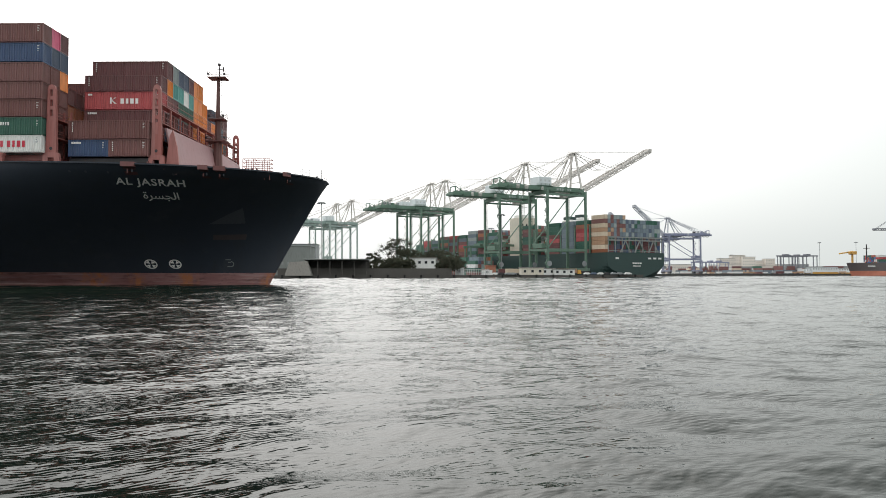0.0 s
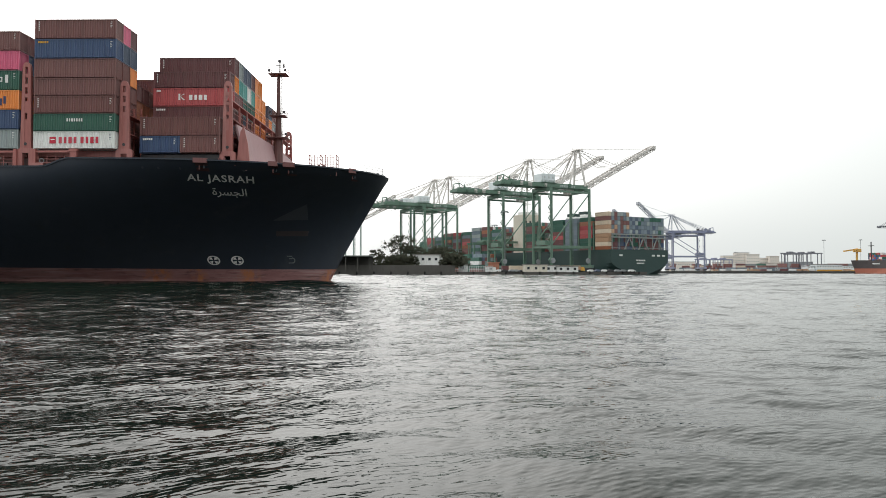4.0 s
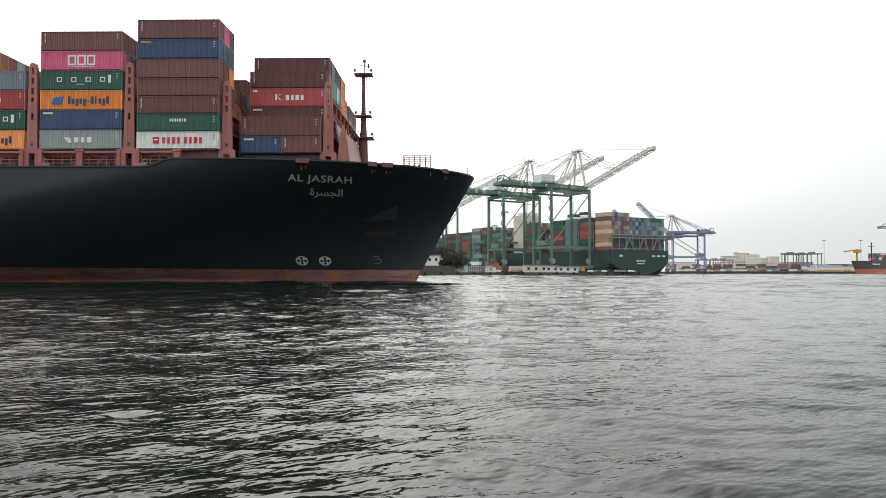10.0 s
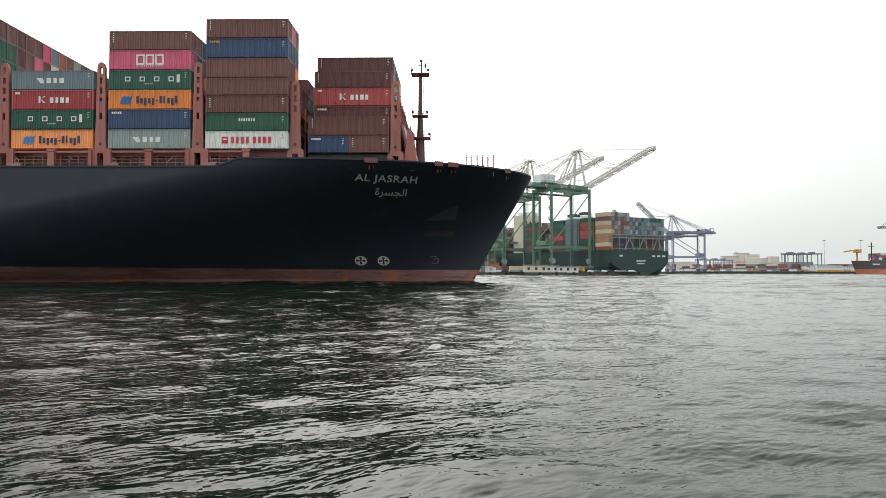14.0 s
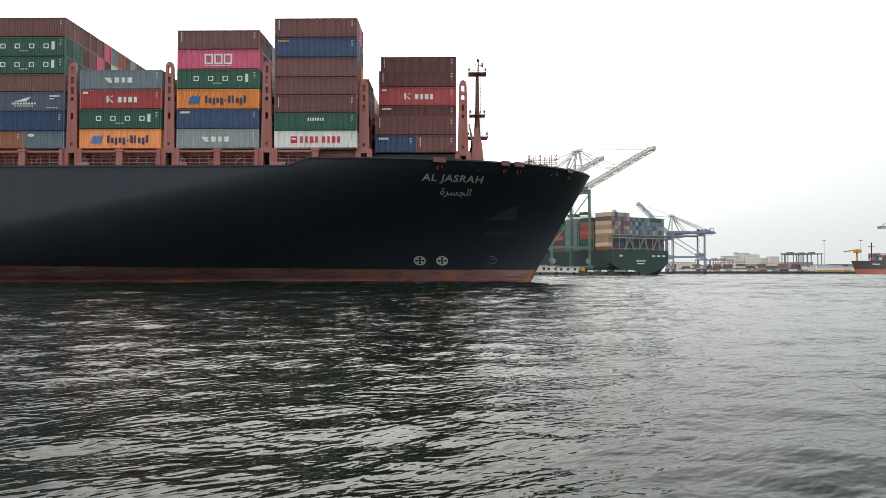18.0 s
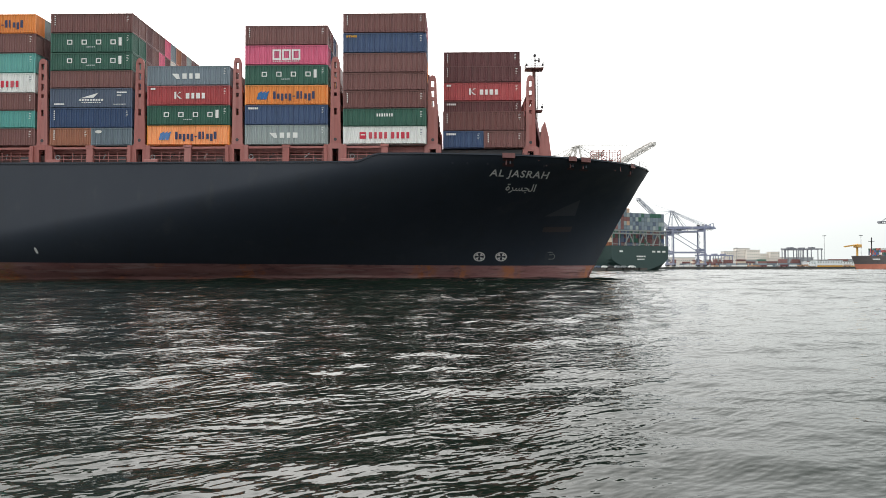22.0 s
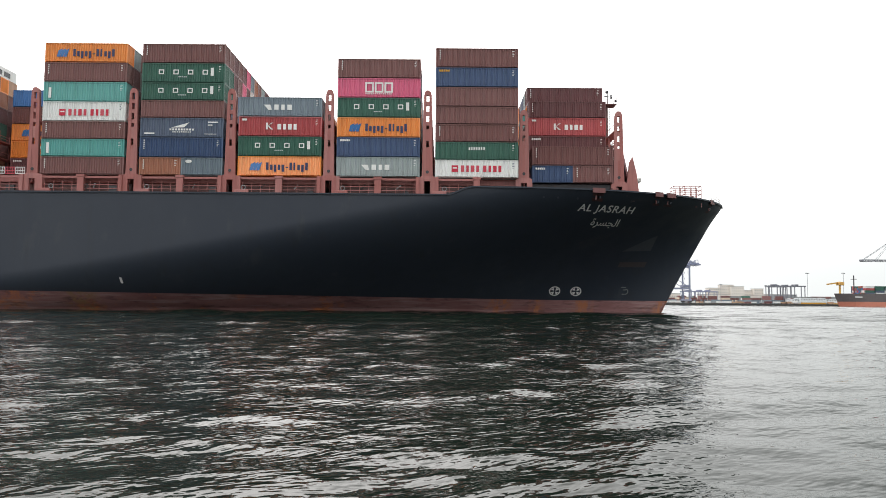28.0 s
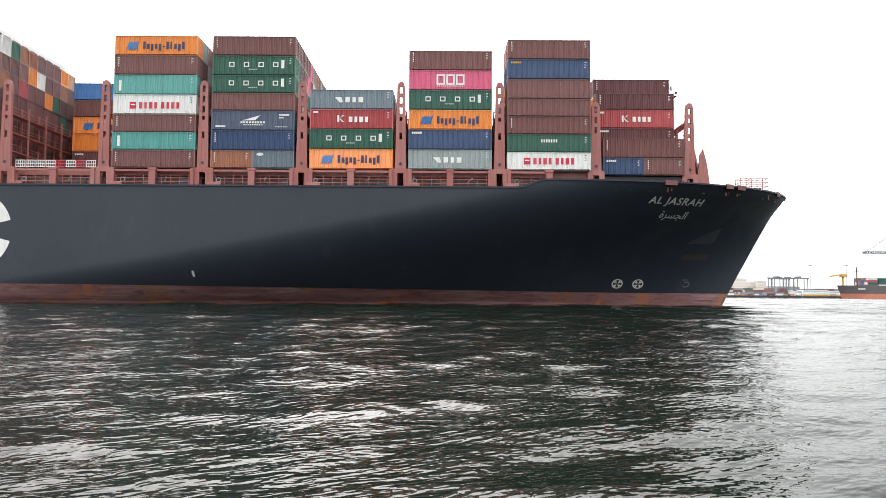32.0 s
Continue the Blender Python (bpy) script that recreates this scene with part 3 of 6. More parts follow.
def build_deck_gear(ship):
    # hatch coaming behind, hatch covers, side stools under the outboard boxes
    for k in range(-6, 2):
        x0 = k * PITCH if k < 1 else 14.58
        x1 = x0 + 12.19
        inset = 2.2 if k < 1 else 8.5
        # coaming in dark brown: the shadow behind the rails is in its colour
        part("hatch_coaming", Shape().box(x0 - 0.4, inset, DECK_Z - 1.0, x1 + 0.4, 2 * MID - inset, BASE - 1.0, 0.1), MAST_BROWN, ship)
        part("hatch_cover", Shape().box(x0 - 0.2, inset - (0.3 if k < 1 else 4.6), BASE - 0.95 - (0.1 if k == 1 else 0), x1 + 0.2 - (0.4 if k == 1 else 0), 2 * MID - inset + (0.3 if k < 1 else 4.6), BASE - (0.04 if k < 1 else 0.22), 0.08), DARKSTEEL if k == 1 else SHIP_RED, ship)
        if k < 1:
            for side, y in ((-1, -0.35), (1, 2 * MID - 0.35)):
                for xx, w in ((x0 + 0.3, 0.5), (x0 + 6.1, 0.95), (x1 - 0.3, 0.5))[:2 if k == 0 else 3]:
                    s = Shape().box(xx - w / 2, y, DECK_Z - 0.95 if xx < 5 else BASE - 1.55, xx + w / 2, y + 0.7, BASE - 0.06, 0.03)
                    if w > 0.9:
                        s.box(xx - w / 2 - 0.12, y - 0.06, BASE - 0.42, xx + w / 2 + 0.12, y + 0.76, BASE - 0.05, 0.03)
                    part("container_stool", s, SHIP_RED, ship)
                s = Shape()
                for zz, h in ((BASE - 0.55, 0.30), (BASE - 1.55, 0.08), (BASE - 2.1, 0.08)):
                    s.box(x0 + 0.5, y + 0.25, zz, x1 - (0.5 if k < 0 else 6.4), y + 0.45, zz + h)
                for i in range(9):
                    xx = x0 + 0.8 + i * (x1 - x0 - 1.6) / 8
                    if xx < 5.5:
                        s.box(xx - 0.04, y + 0.3, DECK_Z - 0.95, xx + 0.04, y + 0.38, BASE - 1.0)
                part("side_rail", s, SHIP_RED, ship)
                s = Shape()
                s.box(x0 - 0.3, y - 0.04, DECK_Z - 0.3, x0 + 1.7, y + 0.5, DECK_Z + 0.55, 0.05)
                part("step_box", s, SHIP_RED, ship)
                for i in range(6):
                    xx = x0 + 1.4 + i * 1.7 + 0.5 * math.sin(i * 2.1 + k)
                    if xx > 4.5:
                        continue
                    r2 = 0.5 + 0.3 * math.sin(i * 3.7 + k)
                    if i % 3 == 0:
                        s = disc_ring(xx, BASE - 1.75, 0.26, 0.36, 14)
                        s.v = [(a, y + 0.2, c) for a, b, c in s.v]
                    elif i % 3 == 1:
                        s = Shape().beam((xx, y + 0.8, BASE - 1.9), (xx + r2, y + 0.8, BASE - 1.2), 0.2, n=8)
                    else:
                        s = Shape().box(xx, y + 0.35, DECK_Z - 0.95, xx + 0.5 + r2, y + 0.7, BASE - 2.0 + r2 * 0.5, 0.04)
                    part("deck_fitting", s, DARKSTEEL if i % 2 else MAST_BROWN if i % 4 else GREYSTEEL, ship)
    # white guard panels along the empty bay
    for i in range(8):
        x0 = -5 * PITCH + 0.3 + i * 1.48
        s = Shape()
        for zz in (0.05, 0.5, 0.98):
            s.box(x0, 0.3, BASE + zz, x0 + 1.4, 0.36, BASE + zz + 0.1)
        for j in range(5):
            s.box(x0 + j * 0.33, 0.31, BASE + 0.05, x0 + j * 0.33 + 0.08, 0.35, BASE + 1.05)
        part("guard_panel", s, SHIP_WHITE if i not in (4, 6) else RED_INK, ship, "white steel guard panel" if i not in (4, 6) else "red steel guard panel")
    for k in range(-6, 1):
        lashing_bridge(ship, k * PITCH - 1.12, BASE + 12.9)
    lashing_bridge(ship, 13.1, BASE + 10.3, 0.9, 2 * MID - 0.9, BASE - 1.2)
    lashing_bridge(ship, 27.75, BASE + 10.9, 3.6, 2 * MID - 3.6, FORE_Z - 0.6)


def railing(s, pts, height, rails=3, bar=0.05):
    for p in pts:
        s.beam(p, (p[0], p[1], p[2] + height), bar)
    for a, b in zip(pts[:-1], pts[1:]):
        for r in range(rails):
            dz = height * (r + 1) / rails
            s.beam((a[0], a[1], a[2] + dz), (b[0], b[1], b[2] + dz), bar)


def build_forecastle(ship):
    zf = FORE_Z - 1.15
    # breakwater: sloped plate wall, higher amidships, swept aft at the sides
    v, f = [], []
    for i in range(25):
        y = 4.9 + (2 * MID - 9.8) * i / 24
        u = abs(y - MID) / (MID - 4.9)
        x = 31.2 - 0.8 * u ** 1.5
        v += [(x, y, zf - 0.05), (x - 1.6, y, zf + 7.1), (x - 1.85, y, zf + 7.1), (x - 0.4, y, zf - 0.05)]
    for i in range(24):
        a = 4 * i
        f += [(a + k, a + 4 + k, a + 4 + (k + 1) % 4, a + (k + 1) % 4) for k in range(4)]
    f += [(0, 1, 2, 3), (96, 97, 98, 99)]
    part("breakwater", Shape().add(v, f), SHIP_PINK, ship, "faded pink sloping breakwater")
    # pointed end plate of the breakwater and its brackets
    for y in (4.3, 2 * MID - 4.65):
        part("breakwater_end", Shape().prism([(28.9, zf + 0.8), (31.0, zf + 0.8), (30.6, zf + 4.2), (30.0, zf + 6.7), (29.5, zf + 5.8)], y, y + 0.35), SHIP_RED, ship)
    # foremast on the middle line
    mast = new("foremast")
    mast.parent = ship
    x, y = 30.5, MID
    zt = BASE + 17.4
    s = Shape()
    for z0, z1, r0, r1 in ((zf, BASE + 5.8, 1.9, 1.5), (BASE + 5.8, BASE + 10.5, 1.2, 0.85), (BASE + 10.5, zt, 0.75, 0.6)):
        n = 12
        vv = [(x + r0 / 2 * math.cos(6.2832 * i / n), y + r0 / 2 * math.sin(6.2832 * i / n), z0) for i in range(n)] + [(x + r1 / 2 * math.cos(6.2832 * i / n), y + r1 / 2 * math.sin(6.2832 * i / n), z1) for i in range(n)]
        s.add(vv, [(i, (i + 1) % n, n + (i + 1) % n, n + i) for i in range(n)] + [tuple(range(n)), tuple(range(2 * n - 1, n - 1, -1))])
    part("mast_tube", s, MAST_BROWN, mast)
    for z, w in ((zt, 2.6), (BASE + 9.9, 2.3), (BASE + 5.9, 3.0)):
        part("mast_platform", Shape().box(x - w * 0.62, y - w / 2, z - 0.18, x + w * 0.62, y + w / 2, z, 0.04), MAST_BROWN, mast)
        ring = [(x - w * 0.6, y - w / 2), (x, y - w / 2), (x + w * 0.6, y - w / 2), (x + w * 0.6, y + w / 2), (x - w * 0.6, y + w / 2)]
        for a, b in ring:
            part("rail_post", Shape().beam((a, b, z), (a, b, z + 1.0), 0.05), MAST_BROWN, mast)
        for dz in (0.33, 0.67, 1.0):
            p = Shape()
            for a, b in zip(ring, ring[1:] + ring[:1]):
                p.beam((*a, z + dz), (*b, z + dz), 0.05)
            part("guard_rail", p, MAST_BROWN, mast)
        for dx in (-w * 0.55, w * 0.55):
            part("mast_lamp", Shape().box(x + dx - 0.18, y - w / 2 - 0.15, z + 0.25, x + dx + 0.18, y - w / 2 + 0.15, z + 0.65, 0.08), DARKSTEEL, mast)
    s = Shape()
    s.beam((x + 0.2, y, zt), (x + 0.2, y, zt + 2.3), 0.22, n=8)
    s.beam((x - 0.5, y, zt + 1.7), (x + 1.1, y, zt + 1.5), 0.12)
    s.box(x - 0.1, y - 0.2, zt + 2.2, x + 0.4, y + 0.2, zt + 2.7, 0.1)
    s.beam((x + 0.9, y, zt + 1.2), (x + 0.9, y, zt + 2.0), 0.3, n=8)
    part("mast_head_light", s, DARKSTEEL, mast)
    s = Shape()
    for side in (-0.28, 0.28):
        s.beam((x + 0.75, y + side, zf), (x + 0.55, y + side, zt), 0.06)
    for i in range(34):
        z = zf + 0.6 + i * 0.58
        s.beam((x + 0.65, y - 0.28, z), (x + 0.65, y + 0.28, z), 0.04)
    part("ladder", s, DARKSTEEL, mast)
    # bow rail cage, fairleads, bollards, windlasses, jackstaff
    cage = new("rail_cage")
    cage.parent = ship
    tagged(cage, "red tubular rail cage on the bow")
    z0, x0, x1, y0, y1 = zf, 38.6, 43.0, 12.0, 14.2
    for i in range(6):
        for yy in (y0, y1):
            part("cage_post", Shape().beam((x0 + i * 0.88, yy, z0), (x0 + i * 0.88, yy, z0 + 3.45), 0.09), SHIP_RED, cage)
    for k in range(5):
        z = z0 + 0.85 + k * 0.64
        for yy in (y0, y1):
            part("cage_rail", Shape().beam((x0, yy, z), (x1, yy, z), 0.08), SHIP_RED, cage)
        for xx in (x0, x0 + 1.76, x1):
            part("cage_rail", Shape().beam((xx, y0, z), (xx, y1, z), 0.08), SHIP_RED, cage)
    for xx in (27.0, 40.8):
        for side in (-1, 1):
            yy = MID + side * (hull_half(xx + 0.8, FORE_Z) - 0.75)
            s = Shape()
            s.box(xx - 0.75, yy - 0.4, FORE_Z - 0.3, xx + 0.75, yy + 0.4, FORE_Z + 0.16, 0.06)
            s.beam((xx - 0.4, yy - side * 0.0, FORE_Z + 0.1), (xx - 0.4, yy, FORE_Z + 0.55), 0.36, n=10)
            s.beam((xx + 0.4, yy, FORE_Z + 0.1), (xx + 0.4, yy, FORE_Z + 0.55), 0.36, n=10)
            part("fairlead", s, DULL_RED, ship)
    # mooring housings: a red cap on the bulwark over a rusty recess with rollers
    for xx, w in ((24.3, 0.95), (34.3, 0.65), (36.5, 0.8), (45.4, 0.5)):
        for side in (-1, 1):
            yy = MID + side * (hull_half(xx, FORE_Z) - 0.1)
            dy = side * (hull_half(xx + 1, FORE_Z) - hull_half(xx - 1, FORE_Z)) / 2
            cap = Shape().add([(xx + i * w, yy + dy * i * w + j * 0.35, FORE_Z + z) for z in (-0.45, 0.26) for i, j in ((-1, -1), (1, -1), (1, 1), (-1, 1))],
                              [(3, 2, 1, 0), (4, 5, 6, 7), (0, 1, 5, 4), (1, 2, 6, 5), (2, 3, 7, 6), (3, 0, 4, 7)])
            housing = part("mooring_housing", cap, DULL_RED, ship)
            if side < 0:
                q = Shape().add([(xx - w * 0.9, 0, FORE_Z - 1.5), (xx + w * 0.9, 0, FORE_Z - 1.5), (xx + w * 0.9, 0, FORE_Z - 0.45), (xx - w * 0.9, 0, FORE_Z - 0.45)], [(0, 1, 2, 3)])
                me = q.mesh("recess_plate", RECESS_RED)
                lay_on_hull(me)
                part("recess_plate", me, None, housing, "rusty red recess plate")
                for k, (dx, z0) in enumerate(((-0.35 * w, 1.35), (0.3 * w, 1.15))):
                    y1 = near_y(xx + dx, FORE_Z - 1.0) - 0.16
                    part("roller", Shape().beam((xx + dx, y1, FORE_Z - z0), (xx + dx, y1 - 0.05, FORE_Z - 0.4), 0.24, n=8), SCUFFED if k else DULL_RED, housing)
    for xx in (16.0, 18.2, 21.2, 29.9):
        hull_mark(disc_ring(xx, FORE_Z - 1.25, 0.02, 0.16, 10), ship, "small dull scupper mark", SCUFFED)
    for side in (-1, 1):
        s = Shape()
        yy = MID + side * 6.5
        s.beam((35.6, yy - 2, zf + 1.0), (35.6, yy + 2, zf + 1.0), 1.7, n=14)
        s.box(34.8, yy - 2.3, zf, 36.4, yy - 2.0, zf + 2.0, 0.1)
        s.box(34.8, yy + 2.0, zf, 36.4, yy + 2.3, zf + 2.0, 0.1)
        part("windlass", s, DARKSTEEL, ship)
    s = Shape().beam((49.2, MID, zf), (49.2, MID, FORE_Z + 2.2), 0.09, n=8)
    s.beam((48.4, MID, zf), (48.4, MID, FORE_Z + 1.0), 0.4, n=8)
    part("jackstaff", s, DARKSTEEL, ship)
    # pulpit rail round the very bow
    for side in (-1, 1):
        s = Shape()
        railing(s, [(xx, MID + side * max(0.25, hull_half(xx, FORE_Z) - 0.9), FORE_Z - 0.1) for xx in (46.4, 47.3, 48.2, 49.0, 49.6)], 1.35, 3, 0.05)
        part("pulpit_rail", s, SHIP_WHITE, ship, "thin white pulpit rail")
    s = Shape()
    railing(s, [(35.4 + i * 0.8, MID - 7.4, FORE_Z - 0.2) for i in range(4)], 1.3, 3, 0.05)
    part("bow_railing", s, SHIP_WHITE, ship)
    # anchor pocket: a pale scuffed plate over a rusty one, set on the flare
    for name, outline, mt, lab in (("anchor_pocket", [(31.4, 10.4), (36.9, 10.7), (37.3, 13.1), (35.0, 12.1)], SCUFFED, "pale scuffed plate of the anchor recess"),
                                   ("anchor_plate", [(31.3, 7.9), (36.4, 8.0), (36.7, 8.9), (31.5, 8.7)], RUSTY, "rust-stained plate under the anchor recess")):
        me = Shape().prism(outline, -0.06, 0.06).mesh(name, mt)
        bm = bmesh.new()
        bm.from_mesh(me)
        bmesh.ops.triangulate(bm, faces=bm.faces)
        bmesh.ops.subdivide_edges(bm, edges=bm.edges, cuts=3, use_grid_fill=True)
        bm.to_mesh(me)
        bm.free()
        for vert in me.vertices:
            x, y, z = vert.co
            vert.co.y = near_y(x, z) - 0.05 + y * 0.5
        part(name, me, None, ship, lab)


def build_superstructure(ship):
    x = -PITCH * 6 - 4.0
    for i, (w, z0, z1) in enumerate(((44, DECK_Z - 0.9, BASE + 21.5), (48, BASE + 21.5, BASE + 26.5), (51, BASE + 26.5, BASE + 30.0))):
        part("deckhouse", Shape().box(x - 11, MID - w / 2, z0, x, MID + w / 2, z1, 0.15), SHIP_WHITE, ship)
    for i in range(16):
        y = MID - 23 + i * 3.0
        part("bridge_window", Shape().box(x - 0.02, y - 1.1, BASE + 28.1, x + 0.05, y + 1.1, BASE + 29.1), GLASS_DARK, ship)
    s = Shape()
    railing(s, [(x - 0.3, MID - 25 + i * 2.5, BASE + 30.0) for i in range(21)], 1.2, 3, 0.06)
    part("bridge_railing", s, SHIP_WHITE, ship)
    s = Shape()
    for y, h in ((MID + 4, 6.0), (MID + 10, 2.5), (MID + 16, 3.0), (MID - 18, 2.0)):
        s.beam((x - 5, y, BASE + 30.0), (x - 5, y, BASE + 30.0 + h), 0.6, n=8)
        s.box(x - 5.3, y - 1.8, BASE + 29.6 + h, x - 4.7, y + 1.8, BASE + 30.0 + h, 0.1)
    part("radar_mast", s, SHIP_WHITE, ship)


ship = thing("container_ship", "large black-hulled container ship with a rusty red waterline under way", "ship")
build_hull(ship)
build_marks(ship)
build_deck_gear(ship)
build_forecastle(ship)
build_superstructure(ship)

# ---- deck cargo: every container is a thing of its own that rides with the ship ----
CARGO = []            # (object, place on the ship)
BOX_MESH = {}
LABELS = {
    "brown": "weathered brown corrugated shipping container", "maroon": "dark maroon corrugated shipping container",
    "rust": "rusty orange-brown corrugated shipping container", "orange": "bright orange corrugated shipping container",
    "blue": "dark blue corrugated shipping container", "bright_blue": "bright blue corrugated shipping container",
    "green": "dark green corrugated shipping container", "teal": "pale teal corrugated shipping container",
    "grey": "light grey corrugated shipping container", "slate": "slate blue-grey corrugated shipping container",
    "white": "off-white corrugated shipping container", "pink": "magenta pink corrugated shipping container",
    "red": "deep red corrugated shipping container", "navy": "grey-navy corrugated shipping container",
    "tan": "faded tan corrugated shipping container", "cream": "cream corrugated shipping container"}


def box_meshes(colour, length, height):
    """Corrugated panels and the frame of a container, from its low near corner."""
    key = (colour, length, height)
    if key in BOX_MESH:
        return BOX_MESH[key]
    W = 2.438
    s = Shape()
    d = 0.11

    def wave(n0, n1, pitch):
        n = max(2, round((n1 - n0) / pitch))
        p = (n1 - n0) / n
        pts = []
        for i in range(n):
            a = n0 + i * p
            pts += [(a, 0), (a + p * 0.25, 0), (a + p * 0.5, d), (a + p * 0.75, d)]
        return pts + [(n1, 0)]

    z0, z1 = 0.15, height - 0.10
    for yy, sg in ((0.03, 1), (W - 0.03, -1)):
        w = wave(0.12, length - 0.12, 0.36)
        v = [(a, yy + sg * b, z) for z in (z0, z1) for a, b in w]
        n = len(w)
        s.add(v, [(i, i + 1, n + i + 1, n + i) for i in range(n - 1)])
    for xx, sg in ((0.04, 1), (length - 0.04, -1)):
        w = wave(0.10, W - 0.10, 0.30)
        v = [(xx + sg * b, a, z) for z in (z0, z1) for a, b in w]
        n = len(w)
        s.add(v, [(i, i + 1, n + i + 1, n + i) for i in range(n - 1)])
    s.add([(0.05, 0.05, height - 0.04), (length - 0.05, 0.05, height - 0.04), (length - 0.05, W - 0.05, height - 0.04), (0.05, W - 0.05, height - 0.04)], [(0, 1, 2, 3)])
    s.add([(0.05, 0.05, 0.14), (length - 0.05, 0.05, 0.14), (length - 0.05, W - 0.05, 0.14), (0.05, W - 0.05, 0.14)], [(3, 2, 1, 0)])
    body = s.mesh("container_panels", BOX_MAT[colour])
    fr = Shape()
    for x in (0, length - 0.15):
        for y in (0, W - 0.15):
            fr.box(x, y, 0, x + 0.15, y + 0.15, height)
    for y in (0.01, W - 0.07):
        fr.box(0.15, min(max(y, 0.3), W - 0.36), 0.02, length - 0.15, min(max(y, 0.3), W - 0.36) + 0.06, 0.19)
        fr.box(0.15, y, height - 0.11, length - 0.15, y + 0.06, height - 0.01)
    for x in (0.01, length - 0.09):
        fr.box(x, 0.15, 0.02, x + 0.08, W - 0.15, 0.17)
        fr.box(x, 0.15, height - 0.12, x + 0.08, W - 0.15, height - 0.01)
    frame_me = fr.mesh("container_frame", BOX_MAT[colour])
    BOX_MESH[key] = (body, frame_me)
    return BOX_MESH[key]


def plate(s, x0, z0, x1, z1, y=-0.004):
    s.add([(x0, y, z0), (x1, y, z0), (x1, y, z1), (x0, y, z1)], [(0, 1, 2, 3)])


def glyphs(s, x0, z0, w, h, n, gap=0.28, shape="bar"):
    """A row of plain blocks the size of letters."""
    step = w / n
    for i in range(n):
        a, b = x0 + i * step, x0 + (i + 1) * step - step * gap
        if shape == "bar":
            plate(s, a, z0, b, z0 + h)
        elif n > 1:    # upright bars of uneven width
            f = (0.86, 0.66, 0.92, 0.74)[i % 4]
            c = (a + b) / 2
            plate(s, c - (b - a) * f / 2, z0, c + (b - a) * f / 2, z0 + h)
        else:                           # hollow block
            t = min(b - a, h) * 0.2
            plate(s, a, z0, b, z0 + t)
            plate(s, a, z0 + h - t, b, z0 + h)
            plate(s, a, z0 + t, a + t, z0 + h - t)
            plate(s, b - t, z0 + t, b, z0 + h - t)


def codes(s, length, h, left=True):
    """Small white number marks at the ends, as plain bars."""
    x = length - 1.0
    for k in range(4):
        plate(s, x + 0.1, h - 0.48 - k * 0.24, x + 0.42 - 0.1 * (k % 2), h - 0.41 - k * 0.24)
    if left:
        for k in range(5):
            plate(s, 0.56, h - 0.5 - k * 0.3, 0.72, h - 0.32 - k * 0.3)


def lift_marks(s, m, root):
    """Each large letter or emblem becomes a part; the small code lines stay one."""
    groups = []
    for f in s.f:
        xs, zs = [s.v[i][0] for i in f], [s.v[i][2] for i in f]
        box = [min(xs) - 0.035, min(zs) - 0.035, max(xs) + 0.035, max(zs) + 0.035]
        faces, rest = [f], []
        for b, fs in groups:
            if b[0] < box[2] and box[0] < b[2] and b[1] < box[3] and box[1] < b[3]:
                box = [min(b[0], box[0]), min(b[1], box[1]), max(b[2], box[2]), max(b[3], box[3])]
                faces = fs + faces
            else:
                rest.append((b, fs))
        groups = rest + [(box, faces)]
    small = Shape()
    for b, fs in groups:
        big = b[3] - b[1] > 0.5 and b[2] - b[0] > 0.28
        t = Shape() if big else small
        for f in fs:
            t.add([s.v[i] for i in f], [tuple(range(len(f)))])
        if big:
            part("letter_mark", t, m, root)
    if small.f:
        part("code_panel", small, m, root, kind="stuff")


